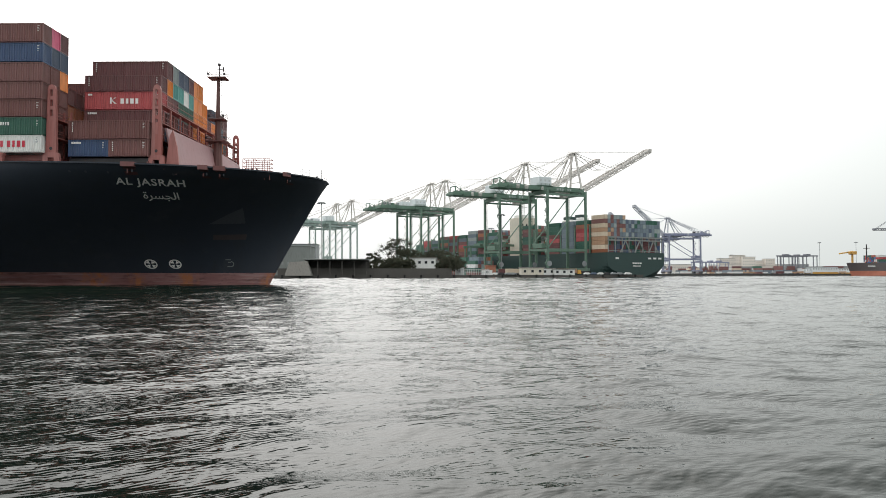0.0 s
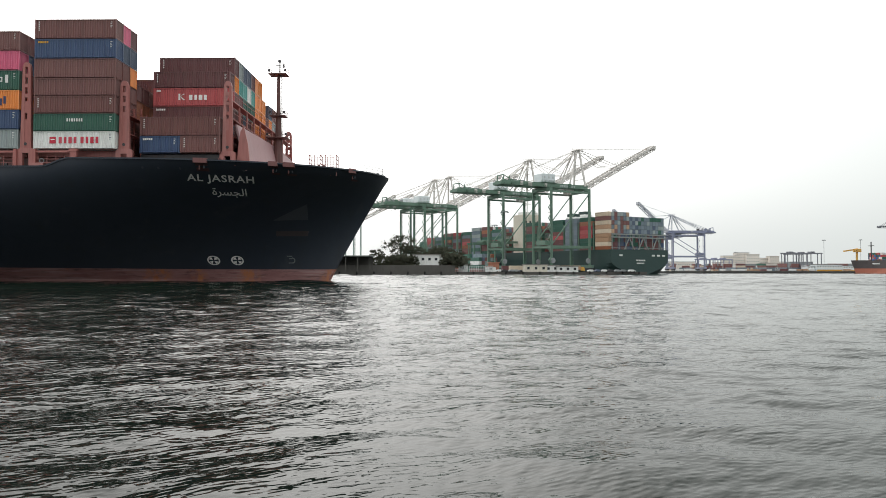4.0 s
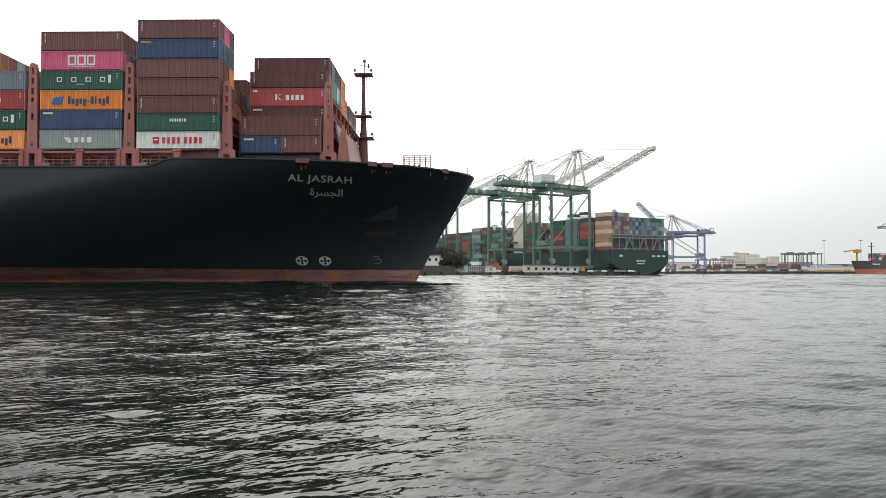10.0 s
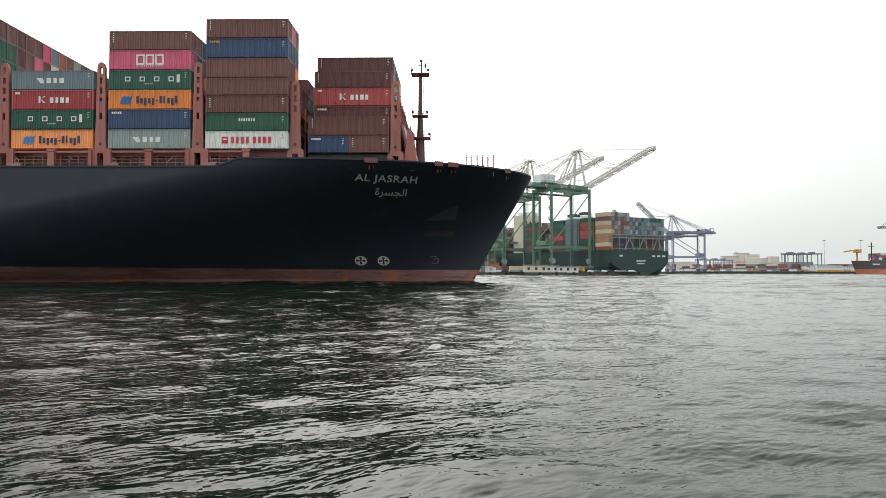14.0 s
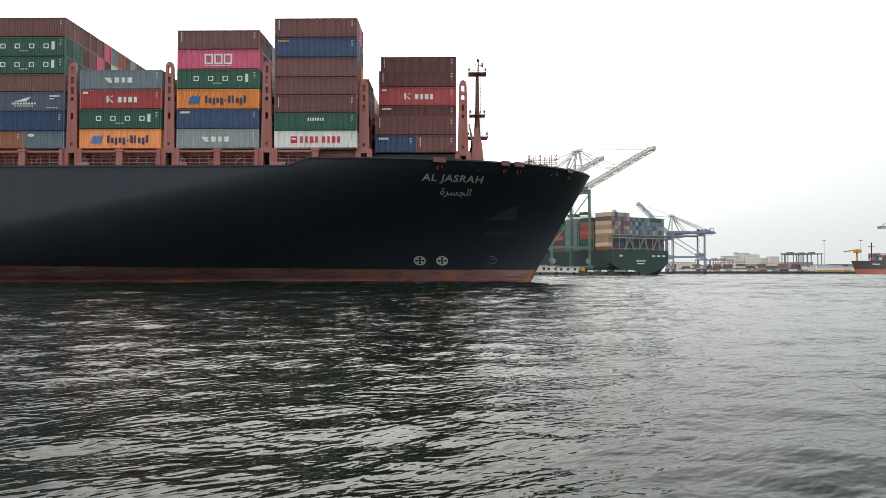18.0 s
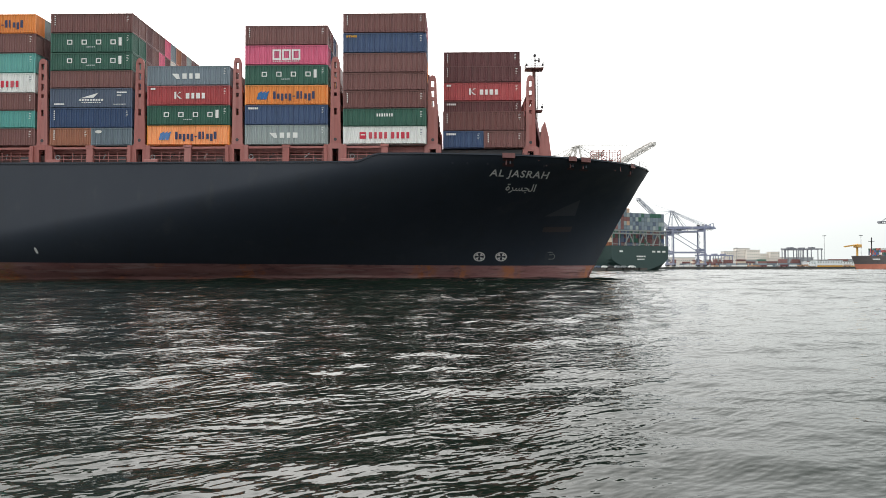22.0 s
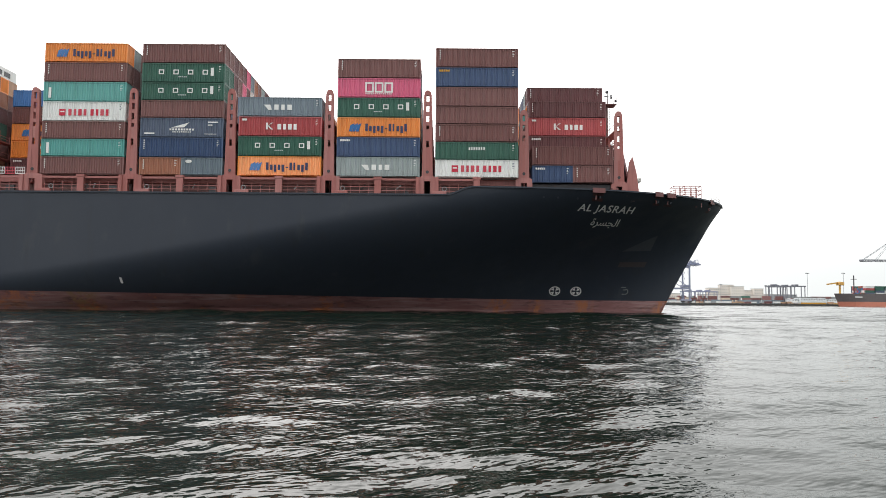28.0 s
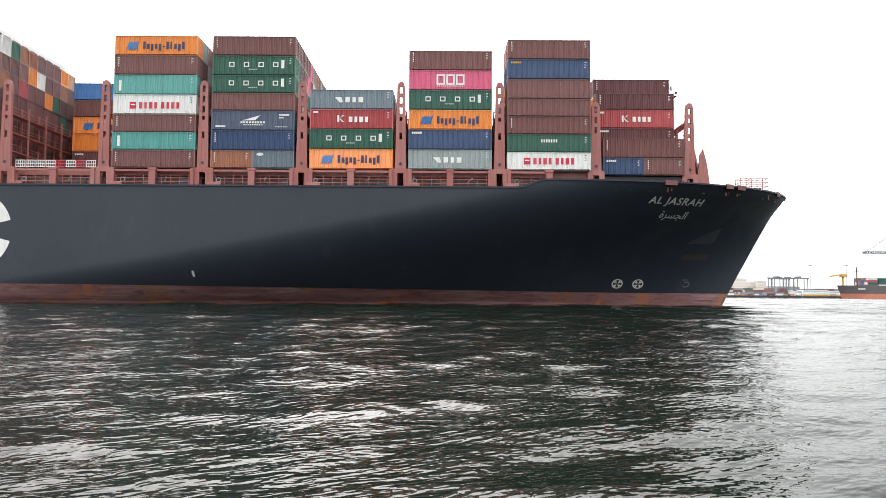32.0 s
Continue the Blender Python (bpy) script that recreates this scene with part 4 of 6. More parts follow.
def livery(kind, length, h, root):
    inks = {}

    def ink(m):
        return inks.setdefault(m.name, (m, Shape()))[1]

    c = length / 2
    if kind == "two_red":          # red word of two groups after a small emblem
        plate(ink(RED_INK), c - 3.65, 0.80, c - 2.72, 1.78)
        plate(ink(WHITE_INK), c - 3.5, 1.3, c - 2.88, 1.48, -0.008)
        glyphs(ink(RED_INK), c - 2.35, 0.82, 2.95, 0.95, 4, 0.24, "ring")
        glyphs(ink(RED_INK), c + 0.9, 0.82, 2.95, 0.95, 4, 0.24, "ring")
        codes(ink(NAVY_INK), length, h, False)
    elif kind == "four_wide":      # four spaced white letters and a tall block
        for i in range(4):
            glyphs(ink(WHITE_INK), c - 3.65 + i * 2.15, h * 0.42, 0.78, 0.72, 1, 0.0, "open" if i % 2 == 0 else "ring")
        plate(ink(WHITE_INK), c + 4.0, h * 0.36, c + 4.45, h * 0.36 + 1.2)
        glyphs(ink(GREYINK), c - 0.75, h * 0.27, 1.3, 0.14, 5)
        codes(ink(WHITE_INK), length, h, False)
    elif kind == "blue_word":      # blue slanted emblem and a dark word
        s = ink(NAVY_INK)
        word = 6.3 / 11
        for i, (lo, hi) in enumerate(((0, 1.1), (0, 0.78), (-0.26, 0.78), (0, 0.78), (-0.26, 0.78), (0.3, 0.46), (0, 1.1), (0, 1.1), (0, 0.78), (-0.26, 0.78), (0, 1.1))):
            glyphs(s, c - 1.95 + i * word, 0.88 + lo, word * (0.42 if i == 7 else 0.66), hi - lo, 1, 0.0)
        e = inks.setdefault("emblem", (BOX_MAT["bright_blue"], Shape()))[1]
        for k in range(3):
            x = c - 4.35 + k * 0.5
            e.add([(x, -0.005, 0.8), (x + 0.43, -0.005, 0.8), (x + 0.85, -0.005, 2.05), (x + 0.22, -0.005, 1.75)], [(0, 1, 2, 3)])
    elif kind == "mid_white":      # emblem and short white word
        s = ink(WHITE_INK)
        s.add([(c - 2.5, -0.005, 1.75), (c - 1.5, -0.005, 1.75), (c - 1.3, -0.005, 1.0), (c - 1.75, -0.005, 0.95)], [(0, 1, 2, 3)])
        glyphs(s, c - 1.0, 1.0, 2.9, 0.78, 3, 0.22, "ring")
        codes(s, length, h, False)
    elif kind == "k_white":        # one large letter, then smaller ones
        s = ink(WHITE_INK)
        plate(s, c - 2.1, 1.0, c - 1.8, 2.0)
        for z in (1.0, 2.0):
            s.add([(c - 1.75, -0.005, 1.42), (c - 1.75, -0.005, 1.58), (c - 1.0, -0.005, z), (c - 1.35, -0.005, z)], [(0, 1, 2, 3)])
        glyphs(s, c - 0.45, 1.0, 3.1, 0.82, 4, 0.2, "ring")
        plate(s, 0.5, h - 0.6, 1.2, h - 0.3)
        codes(s, length, h, False)
    elif kind == "big_white":      # three large outlined letters
        s = ink(WHITE_INK)
        for i in range(3):
            glyphs(s, c - 2.05 + i * 1.42, 0.75, 1.26, 1.55, 1, 0.0, "ring")
        glyphs(s, c - 2.0, 0.5, 4.0, 0.14, 14, 0.4)
    elif kind == "small_white":
        glyphs(ink(WHITE_INK), c - 1.2, h * 0.55, 2.5, 0.45, 7, 0.25, "ring")
        codes(ink(WHITE_INK), length, h, False)
    elif kind == "sail":           # slanted sail emblem over lines of small letters
        s = ink(WHITE_INK)
        s.add([(c - 1.6, -0.005, 1.45), (c + 1.1, -0.005, 2.25), (c + 0.35, -0.005, 1.5)], [(0, 1, 2)])
        glyphs(s, c - 1.8, 1.05, 3.7, 0.28, 9, 0.3)
        glyphs(s, c - 1.4, 0.75, 2.9, 0.14, 9, 0.3)
        plate(s, 0.6, 0.5, 2.1, 0.7)
        plate(s, length - 2.3, 2.2, length - 0.8, 2.4)
        plate(s, length - 2.3, 1.8, length - 1.6, 1.95)
        plate(s, length - 2.8, 0.5, length - 1.0, 0.58)
    elif kind == "left_block":     # tall mark at the left end
        s = ink(WHITE_INK)
        plate(s, 0.75, 0.5, 1.15, 2.05)
        codes(s, length, h, False)
    elif kind == "left_word":
        s = ink(WHITE_INK)
        glyphs(s, 0.5, h - 0.62, 1.5, 0.3, 5, 0.2)
        codes(s, length, h, False)
    elif kind == "yellow_word":
        e = inks.setdefault("yw", (YELLOW, Shape()))[1]
        glyphs(e, 0.5, h - 0.62, 1.6, 0.3, 5, 0.2)
        codes(ink(WHITE_INK), length, h, False)
    elif kind == "oval":
        e = ink(WHITE_INK)
        e.add([(1.1 + 0.5 * math.cos(a), -0.005, h - 0.55 + 0.24 * math.sin(a)) for a in (i * math.pi / 6 for i in range(12))], [tuple(range(12))])
    elif kind == "codes":
        codes(ink(WHITE_INK), length, h)
    for m, s in inks.values():
        lift_marks(s, m, root)


REST = Shape()        # boxes buried in the stacks
REST_MATS = list(BOX_MAT)


def put_box(colour, x, y, z, length=12.19, height=2.896, kind="", extra="", buried=False):
    if buried:
        REST.cur = REST_MATS.index(colour)
        REST.box(x, y, z, x + length, y + 2.438, z + height, 0.05)
        return None
    body, fr = box_meshes(colour, length, height)
    ob = new("shipping_container", body)
    fo = new("container_frame", fr)
    fo.parent = ob
    label = LABELS[colour] + (" " + extra if extra else " stacked on the ship")
    tagged(ob, label, "container", "containers stacked on deck")
    if kind:
        livery(kind, length, height, ob)
    CARGO.append((ob, (x, y, z)))
    return ob


LO, HI = 2.591, 2.896
OUTER = {   # outboard stacks, from the deck up: colour, height, marking, words for the label
    0: [("white", LO, "two_red", "with a red word and emblem"), ("green", LO, "small_white", "with a small white word"), ("brown", LO, "codes", ""), ("brown", LO, "", ""), ("brown", HI, "", ""), ("blue", HI, "yellow_word", ""), ("brown", HI, "codes", "")],
    -1: [("grey", HI, "mid_white", "with a white emblem and word"), ("blue", HI, "left_word", ""), ("orange", HI, "blue_word", "with a blue emblem and dark word"), ("green", HI, "four_wide", "with four spaced white letters"), ("pink", HI, "big_white", "with large white outlined letters"), ("brown", HI, "codes", "")],
    -2: [("orange", HI, "blue_word", "with a blue emblem and dark word"), ("green", HI, "four_wide", "with four spaced white letters"), ("red", HI, "k_white", "with white serif letters"), ("slate", HI, "mid_white", "with a white emblem and word")],
    -3: [None, ("blue", HI, "codes", ""), ("navy", HI, "sail", "with a white sail emblem"), ("brown", LO, "", ""), ("green", LO, "four_wide", "with four spaced white letters"), ("green", HI, "four_wide", "with four spaced white letters"), ("brown", HI, "codes", "")],
    -4: [("brown", LO, "codes", ""), ("teal", LO, "left_block", "with green repair patches"), ("brown", LO, "codes", ""), ("white", HI, "two_red", "with a red word and emblem"), ("teal", HI, "left_block", ""), ("brown", HI, "codes", ""), ("orange", HI, "blue_word", "with a blue emblem and dark word")],
}
rng = random.Random(11)
COMMON = ["brown"] * 9 + ["maroon"] * 4 + ["blue"] * 3 + ["green"] * 2 + ["orange"] * 3 + ["grey", "slate", "red", "navy", "teal", "white", "bright_blue"]
ROW, GAP = 2.49, 0.04


def stack(x, y, tiers, shown=0):
    """A pile from the deck up; the tiers under the shown one are buried."""
    z = BASE
    for i, (c, h, kind, extra) in enumerate(tiers):
        put_box(c, x, y, z, 12.19, h, kind, extra, buried=i < shown)
        z += h + GAP


def some(n, bay):
    """Mixed boxes, tier by tier as high as those of the outboard stack."""
    like = [t[1] if t else LO for t in OUTER.get(bay, [])] or [LO]
    return [(rng.choice(COMMON), like[min(i, len(like) - 1)], "", "") for i in range(n)]


def build_cargo():
    heights = {0: lambda r: 7 if r < 3 else 4 if r < 8 else 5, -1: lambda r: 6 if r < 4 else 5, -2: lambda r: 4, -3: lambda r: 7,
               -4: lambda r: 7, -5: lambda r: 0 if r < 7 else 6, -6: lambda r: 7 if r < 9 else 6}
    for bay in range(0, -7, -1):
        x = bay * PITCH
        for r in range(20):
            n = heights[bay](r)
            if r == 0 and bay in OUTER:
                tiers = OUTER[bay]
                if tiers[0] is None:
                    put_box("rust", x, 0, BASE, 6.06, LO, "codes")
                    put_box("slate", x + 6.13, 0, BASE, 6.06, LO, "oval")
                    z = BASE + LO + GAP
                    for c, h, kind, extra in tiers[1:]:
                        put_box(c, x, 0, z, 12.19, h, kind, extra)
                        z += h + GAP
                else:
                    stack(x, 0, tiers)
            elif bay == -5 and r == 7:
                stack(x, r * ROW, [("brown", HI, "", ""), ("maroon", LO, "left_word", ""), ("orange", HI, "small_white", ""), ("orange", HI, "blue_word", "with a blue emblem and dark word"), ("brown", HI, "", ""), ("bright_blue", HI, "", "")])
            elif bay == 0 and r == 1:
                stack(x, r * ROW, [("brown", LO, "", "")] * 4 + [("brown", HI, "", ""), ("navy", HI, "", ""), ("pink", HI, "", "")])
            elif bay == 0 and r == 2:
                stack(x, r * ROW, [("brown", LO, "", "")] * 4 + [("orange", HI, "", ""), ("navy", HI, "", ""), ("maroon", HI, "", "")])
            elif bay == 0 and r < 6:
                stack(x, r * ROW, [("maroon", HI, "", ""), ("brown", HI, "", ""), ("rust", HI, "", ""), ("maroon", LO, "", "")], 2)
            elif bay == 0 and r < 9:
                stack(x, r * ROW, [("maroon", HI, "", ""), ("brown", HI, "", ""), ("red", HI, "", ""), ("slate", LO, "", ""), ("maroon", LO, "", "")], 3)
            elif bay == -6:
                tiers = [(rng.choice(["brown"] * 12 + ["maroon"] * 10 + ["rust", "navy", "green"]), HI if k < 4 else LO, "", "") for k in range(n)]
                crown = {0: "white", 1: "green", 2: "rust", 3: "rust", 4: "maroon", 5: "brown", 6: "brown", 7: "orange", 8: "tan", 12: "orange", 13: "rust"}
                under = {0: "brown", 1: "maroon", 2: "brown", 3: "orange", 4: "white", 5: "maroon", 7: "rust"}
                for k, pick in ((-1, crown), (-2, under), (-3, {5: "orange", 2: "red", 6: "green"}), (-4, {7: "green"})):
                    if r in pick:
                        tiers[k] = (pick[r], tiers[k][1], "", "")
                stack(x, r * ROW, tiers, 0 if r < 12 else 9)
            elif bay == -3 and r < 12:
                tiers = some(n, bay)
                crown = ["", "brown", "maroon", "brown", "maroon", "pink", "slate", "rust", "brown", "grey", "maroon", "brown"][r]
                under = ["", "green", "maroon", "brown", "pink", "maroon", "white", "brown", "rust", "maroon", "brown", "slate"][r]
                tiers[-1], tiers[-2] = (crown, HI, "", ""), (under, HI, "", "")
                stack(x, r * ROW, tiers, 4)
            else:
                first = {0: 9, -1: 4 if r < 3 else 9, -2: 9, -3: 4 if r < 11 else 9, -4: 5 if r < 5 else 9, -5: 3 if r < 11 else 9, -6: 0 if r < 12 else 9}[bay]
                stack(x, r * ROW, some(n, bay), first)
    # the foremost bay steps in towards the bow
    x, y0 = 14.58, 3.0
    z1 = BASE - 0.2
    put_box("blue", x, y0, z1, 6.06, LO, "left_word")
    put_box("brown", x + 6.13, y0, z1, 6.06, LO, "codes")
    z2 = z1 + LO + GAP
    put_box("brown", x, y0, z2, 12.19, HI, "codes")
    z3 = z2 + HI + GAP
    named = {2: [("maroon", LO, "left_word", ""), ("red", HI, "k_white", "with white serif letters"), ("maroon", LO, "codes", "")],
             3: ["maroon", "brown", "orange", "maroon"], 4: ["brown", "maroon", "teal", "grey"], 5: ["navy", "green", "teal", "navy"],
             6: ["maroon", "green", "white", "navy"], 7: ["rust", "green", "teal", "maroon"], 8: ["orange"] * 4, 9: ["orange"] * 4, 10: ["orange"] * 3,
             11: ["maroon", "brown"], 12: ["brown", "orange", "navy"], 13: ["brown", "grey", "brown"], 14: ["orange", "slate", "brown"], 15: ["grey", "brown", "maroon"]}
    for r in range(18):
        y = y0 + r * ROW
        if r:
            put_box(rng.choice(COMMON), x, y, z1, 12.19, LO, buried=r > 3)
            put_box(rng.choice(COMMON), x, y, z2, 12.19, HI, buried=r > 14)
        z = z3
        for k, c in enumerate(named.get(r, [])):
            c, h, kind, extra = c if isinstance(c, tuple) else (c, (LO, HI, LO, HI)[k], "codes" if r == 3 and k == 3 else "", "")
            put_box(c, x, y, z, 12.19, h, kind, extra)
            z += h + GAP


build_cargo()
cargo_rest = new("stacked_containers", REST.mesh("stacked_containers", *BOX_MAT.values()))
tagged(cargo_rest, "mixed brown, blue, green and orange containers inside the stacks", "containers", kind="stuff")
CARGO.append((cargo_rest, (0, 0, 0)))

# ---- the terminal across the water ----
QUAY_Z = 1.5
QA = radians(31)                               # the way from the yard to the berth
AX, AY = math.cos(QA), math.sin(QA)            # towards the berth
QX, QY = -math.sin(QA), math.cos(QA)           # along the quay, away
RAIL0 = Vector((*away(1027, 485), 0))          # waterside rail, by the nearest crane


def quay(u, v, z=0.0):
    """Quay plan: u metres landward (minus) or seaward of the waterside rail, v metres along the quay."""
    return Vector((RAIL0.x + AX * u + QX * v, RAIL0.y + AY * u + QY * v, z))


def quay_pose(u, v, z=0.0, turn=0.0):
    p = quay(u, v, z)
    return pose(p.x, p.y, p.z, 0, 0, math.degrees(QA) + turn)


def build_land():
    tip = quay(3.5, -54)
    a, b = away(490, 392), (-420.0, 335.0)
    far = quay(3.5, 760)
    outline = [b, a, away(880, 424), (tip.x, tip.y), (far.x, far.y), (-1500.0, 1250.0), (-1500.0, 400.0)]
    ob = new("ground", Shape().prism(outline, -3.0, QUAY_Z, "z").mesh("ground", ASPHALT))
    tagged(ob, "flat dark asphalt terminal ground on the headland", "ground", kind="structure")
    line = [b, a, away(880, 424), (tip.x, tip.y), (far.x, far.y)]
    wall = thing("quay_wall", "low stained concrete quay wall along the water", "quay wall", kind="structure")
    s = Shape()
    for p, q in zip(line[:-1], line[1:]):
        s.beam((*p, QUAY_Z - 1.1), (*q, QUAY_Z - 1.1), 1.2, 2.5)
    part("capping", s, WALL_DARK, wall)
    k = 0
    fend = Shape().beam((0, 0, -1.0), (0, 0, 1.0), 1.1, n=10).mesh("fender", TYRE)
    for p, q in zip(line[1:-1], line[2:-1]):
        p, q = Vector(p), Vector(q)
        n = int((q - p).length / 9)
        nor = Vector((q.y - p.y, p.x - q.x)).normalized()
        for i in range(n):
            c = p + (q - p) * ((i + 0.5) / n) + nor * 1.0
            fo = new("fender", fend)
            fo.parent = wall
            fo.location = (c.x, c.y, 0.8)
    # the far shore
    ob = new("far_ground", Shape().prism([(190, 790), (330, 1020), (1900, 1010), (2600, 3500), (-100, 3500), (120, 1100)], -3, 2.2, "z").mesh("far_ground", ASPHALT))
    tagged(ob, "flat far terminal ground with a long low quay", "ground", kind="structure")
    s = Shape().beam((150, 1034, 1.0), (1900, 1009, 1.0), 1.5, 3.0)
    tagged(new("far_quay_wall", s.mesh("far_quay_wall", CONCRETE)), "long low grey concrete quay edge far off", "quay wall", kind="structure")


STERN_DARK = paint("dull_grey_crane_paint", (0.19, 0.20, 0.23), 0.6, 0, 0.3, 0.1, 0.2, 0.05)


def sts_crane(at, boom_angle, main, pale, label, girder=52.0, apex=77.5, gauge=30.0, back=32.0, reach=67.0, group="quay cranes", house=True):
    """Ship-to-shore gantry crane. u = 0 at the waterside rail, boom towards +x."""
    c = thing("gantry_crane", label, "crane", group, at=at)
    hw = 9.0
    g = girder
    for u in (0.0, -gauge):
        for v in (-hw, hw):
            s = Shape().beam((u, v, 3.0), (u, v, g), 1.3, 1.2)
            part("leg", s, main, c)
            s = Shape()
            s.box(u - 1.0, v - 3.4, 1.2, u + 1.0, v + 3.4, 2.6, 0.15)
            for k in range(-3, 4):
                s.beam((u - 0.4, v + k * 0.95, 0.39), (u + 0.4, v + k * 0.95, 0.39), 0.8, n=10)
            part("bogie", s, DARKSTEEL, c)
        s = Shape().box(u - 0.8, -hw - 3, 2.6, u + 0.8, hw + 3, 4.2, 0.1)
        part("sill_beam", s, main, c)
        part("cross_beam", Shape().beam((u, -hw, g - 1.2), (u, hw, g - 1.2), 1.6, 2.2), main, c)
        part("portal_cross_beam", Shape().beam((u, -hw, 15.5), (u, hw, 15.5), 1.0, 1.4), main, c)
    for v in (-hw, hw):
        part("portal_beam", Shape().beam((-gauge, v, 15.5), (0, v, 15.5), 1.1, 1.5), main, c)
        part("brace", Shape().beam((0, v, g - 3), (-gauge, v, 16.5), 0.72, n=8), main, c)
        part("upper_tie", Shape().beam((-gauge, v, g - 2.5), (0, v, g - 2.5), 0.9, 1.2), main, c)
    # stair tower on a landside leg
    s = Shape()
    z = 4.0
    k = 0
    while z < g - 6:
        x0, x1 = (-gauge - 3.2, -gauge - 1.0) if k % 2 else (-gauge - 1.0, -gauge - 3.2)
        s.beam((x0, -hw - 1.4, z), (x1, -hw - 1.4, z + 3.2), 0.8, 0.15)
        s.box(-gauge - 3.4, -hw - 2.0, z - 0.06, -gauge - 0.8, -hw - 0.8, z + 0.06)
        z += 3.2
        k += 1
    part("stairway", s, main, c)
    # girders, twin box beams with walkway rails
    for v in (-3.4, 3.4):
        part("girder", Shape().box(-gauge - back, v - 0.75, g, 3.0, v + 0.75, g + 2.9, 0.1), main, c)
    s = Shape()
    n = 14
    for i in range(n + 1):
        u = -gauge - back + i * (gauge + back + 2.5) / n
        s.beam((u, -3.4, g + 2.3), (u, 3.4, g + 2.3), 0.5)
    for v in (-5.2, 5.2):
        s.box(-gauge - back, v - 0.5, g + 0.1, 3, v + 0.5, g + 0.22)
        railing(s, [(-gauge - back + i * 4.0, v + (0.45 if v > 0 else -0.45), g + 0.2) for i in range(int((gauge + back) / 4) + 1)], 1.2, 2, 0.14)
    part("walkway", s, main, c)
    s = Shape()
    for v in (-3.4, 3.4):
        s.beam((-gauge - back + 1, v, g + 2.9), (-gauge - back + 1, v, g + 6.0), 0.5)
        s.beam((-gauge - back + 5, v, g + 2.9), (-gauge - back + 5, v, g + 5.5), 0.5)
    s.beam((-gauge - back + 1, -3.4, g + 6), (-gauge - back + 1, 3.4, g + 6), 0.6)
    s.beam((-gauge - back + 1, -3.4, g + 6), (-gauge - back + 7, -3.4, g + 2.9), 0.4)
    s.box(-gauge - back - 1.5, -4.5, g + 0.2, -gauge - back + 0.2, 4.5, g + 1.8)
    part("end_frame", s, main, c)
    # apex frame over the waterside legs
    s = Shape()
    for v in (-1, 1):
        s.beam((0, 5.5 * v, g + 2), (-2.0, 1.8 * v, apex), 1.0, 0.9)
        s.beam((-12.5, 5.0 * v, g + 2), (-3.2, 1.8 * v, apex), 0.8, 0.7)
    s.beam((-2.0, -2.2, apex), (-2.0, 2.2, apex), 1.2)
    s.box(-4.6, -3.0, apex - 0.5, 0.4, 3.0, apex - 0.2)
    railing(s, [(-4.6, -3, apex - 0.2), (0.4, -3, apex - 0.2), (0.4, 3, apex - 0.2), (-4.6, 3, apex - 0.2), (-4.6, -3, apex - 0.2)], 1.4, 2, 0.15)
    for k in range(1, 5):
        f = k / 5
        s.beam((-2.0 * f, 5.5 - 3.7 * f, g + 2 + (apex - g - 2) * f), (-2.0 * f, -5.5 + 3.7 * f, g + 2 + (apex - g - 2) * f), 0.35)
    part("apex_frame", s, pale, c)
    s = Shape()
    for v in (-2.0, 2.0):
        s.beam((-2.5, v, apex), (-gauge - 2, v * 1.6, g + 3), 0.42)
        s.beam((-2.5, v, apex), (-gauge - back + 3, v * 1.6, g + 3), 0.32)
        s.beam((-3.0, v, apex - 0.5), (-16.5, v * 1.6, g + 3), 0.5)
    part("back_stay", s, pale, c)
    # boom: open truss, hinged just past the waterside legs
    ca, sa = math.cos(radians(boom_angle)), math.sin(radians(boom_angle))
    hinge = Vector((3.2, 0, g + 1.5))
    tip = hinge + Vector((ca, 0, sa)) * reach
    s = Shape().truss(hinge, tip, 5.6, 2.6, 4.6, 0.34)
    for v in (-2.8, 2.8):
        s.beam(hinge + Vector((0, v, 0.8)), tip + Vector((0, v, 0.8)), 0.9, 0.7)
    s.box(tip.x - 1.2, -3.2, tip.z - 1.0, tip.x + 1.0, 3.2, tip.z + 1.6, 0.1)
    part("boom", s, pale, c)
    for v in (-2.0, 2.0):
        for f in (0.45, 0.92):
            q = hinge + (tip - hinge) * f
            if boom_angle < 12:
                s = Shape().beam((-1.5, v, apex), (q.x, v * 1.3, q.z + 1.3), 0.36)
            else:       # slack folded fore stays
                k = Vector((q.x * 0.45 + 2, v, max(apex, q.z) * 0.5 + g * 0.5 + 3.5))
                s = Shape().beam((-1.5, v, apex), k, 0.3)
                s.beam(k, (q.x, v * 1.3, q.z + 1.3), 0.3)
            part("fore_stay", s, pale, c)
        part("boom_rope", Shape().beam((-1.5, v * 0.5, apex + 0.6), (hinge.x + (tip.x - hinge.x) * 0.93, v * 0.5, hinge.z + (tip.z - hinge.z) * 0.93 + 1.5), 0.16), pale, c)
    if house:
        s = Shape()        # faded word along the girder, as plain bars
        for k in range(9):
            plate(s, -19 + k * 1.35, g + 0.7, -18.1 + k * 1.35, g + 2.0, -4.17)
        part("girder_marking", s, GREYINK, c, "row of faded white marks", kind="stuff")
        x = -gauge + 2.0
        s = Shape().box(x - 5.0, -4.2, g + 3.2, x + 5.0, 4.2, g + 8.6, 0.3)
        h = part("machinery_house", s, HOUSE_GREY, c, "white sheet-metal machinery house")
        s = Shape()
        for k in range(-1, 2):
            s.box(x + k * 3.2 - 0.5, -4.26, g + 5.6, x + k * 3.2 + 0.5, -4.2, g + 6.8)
        part("louvre", s, GREYINK, h)
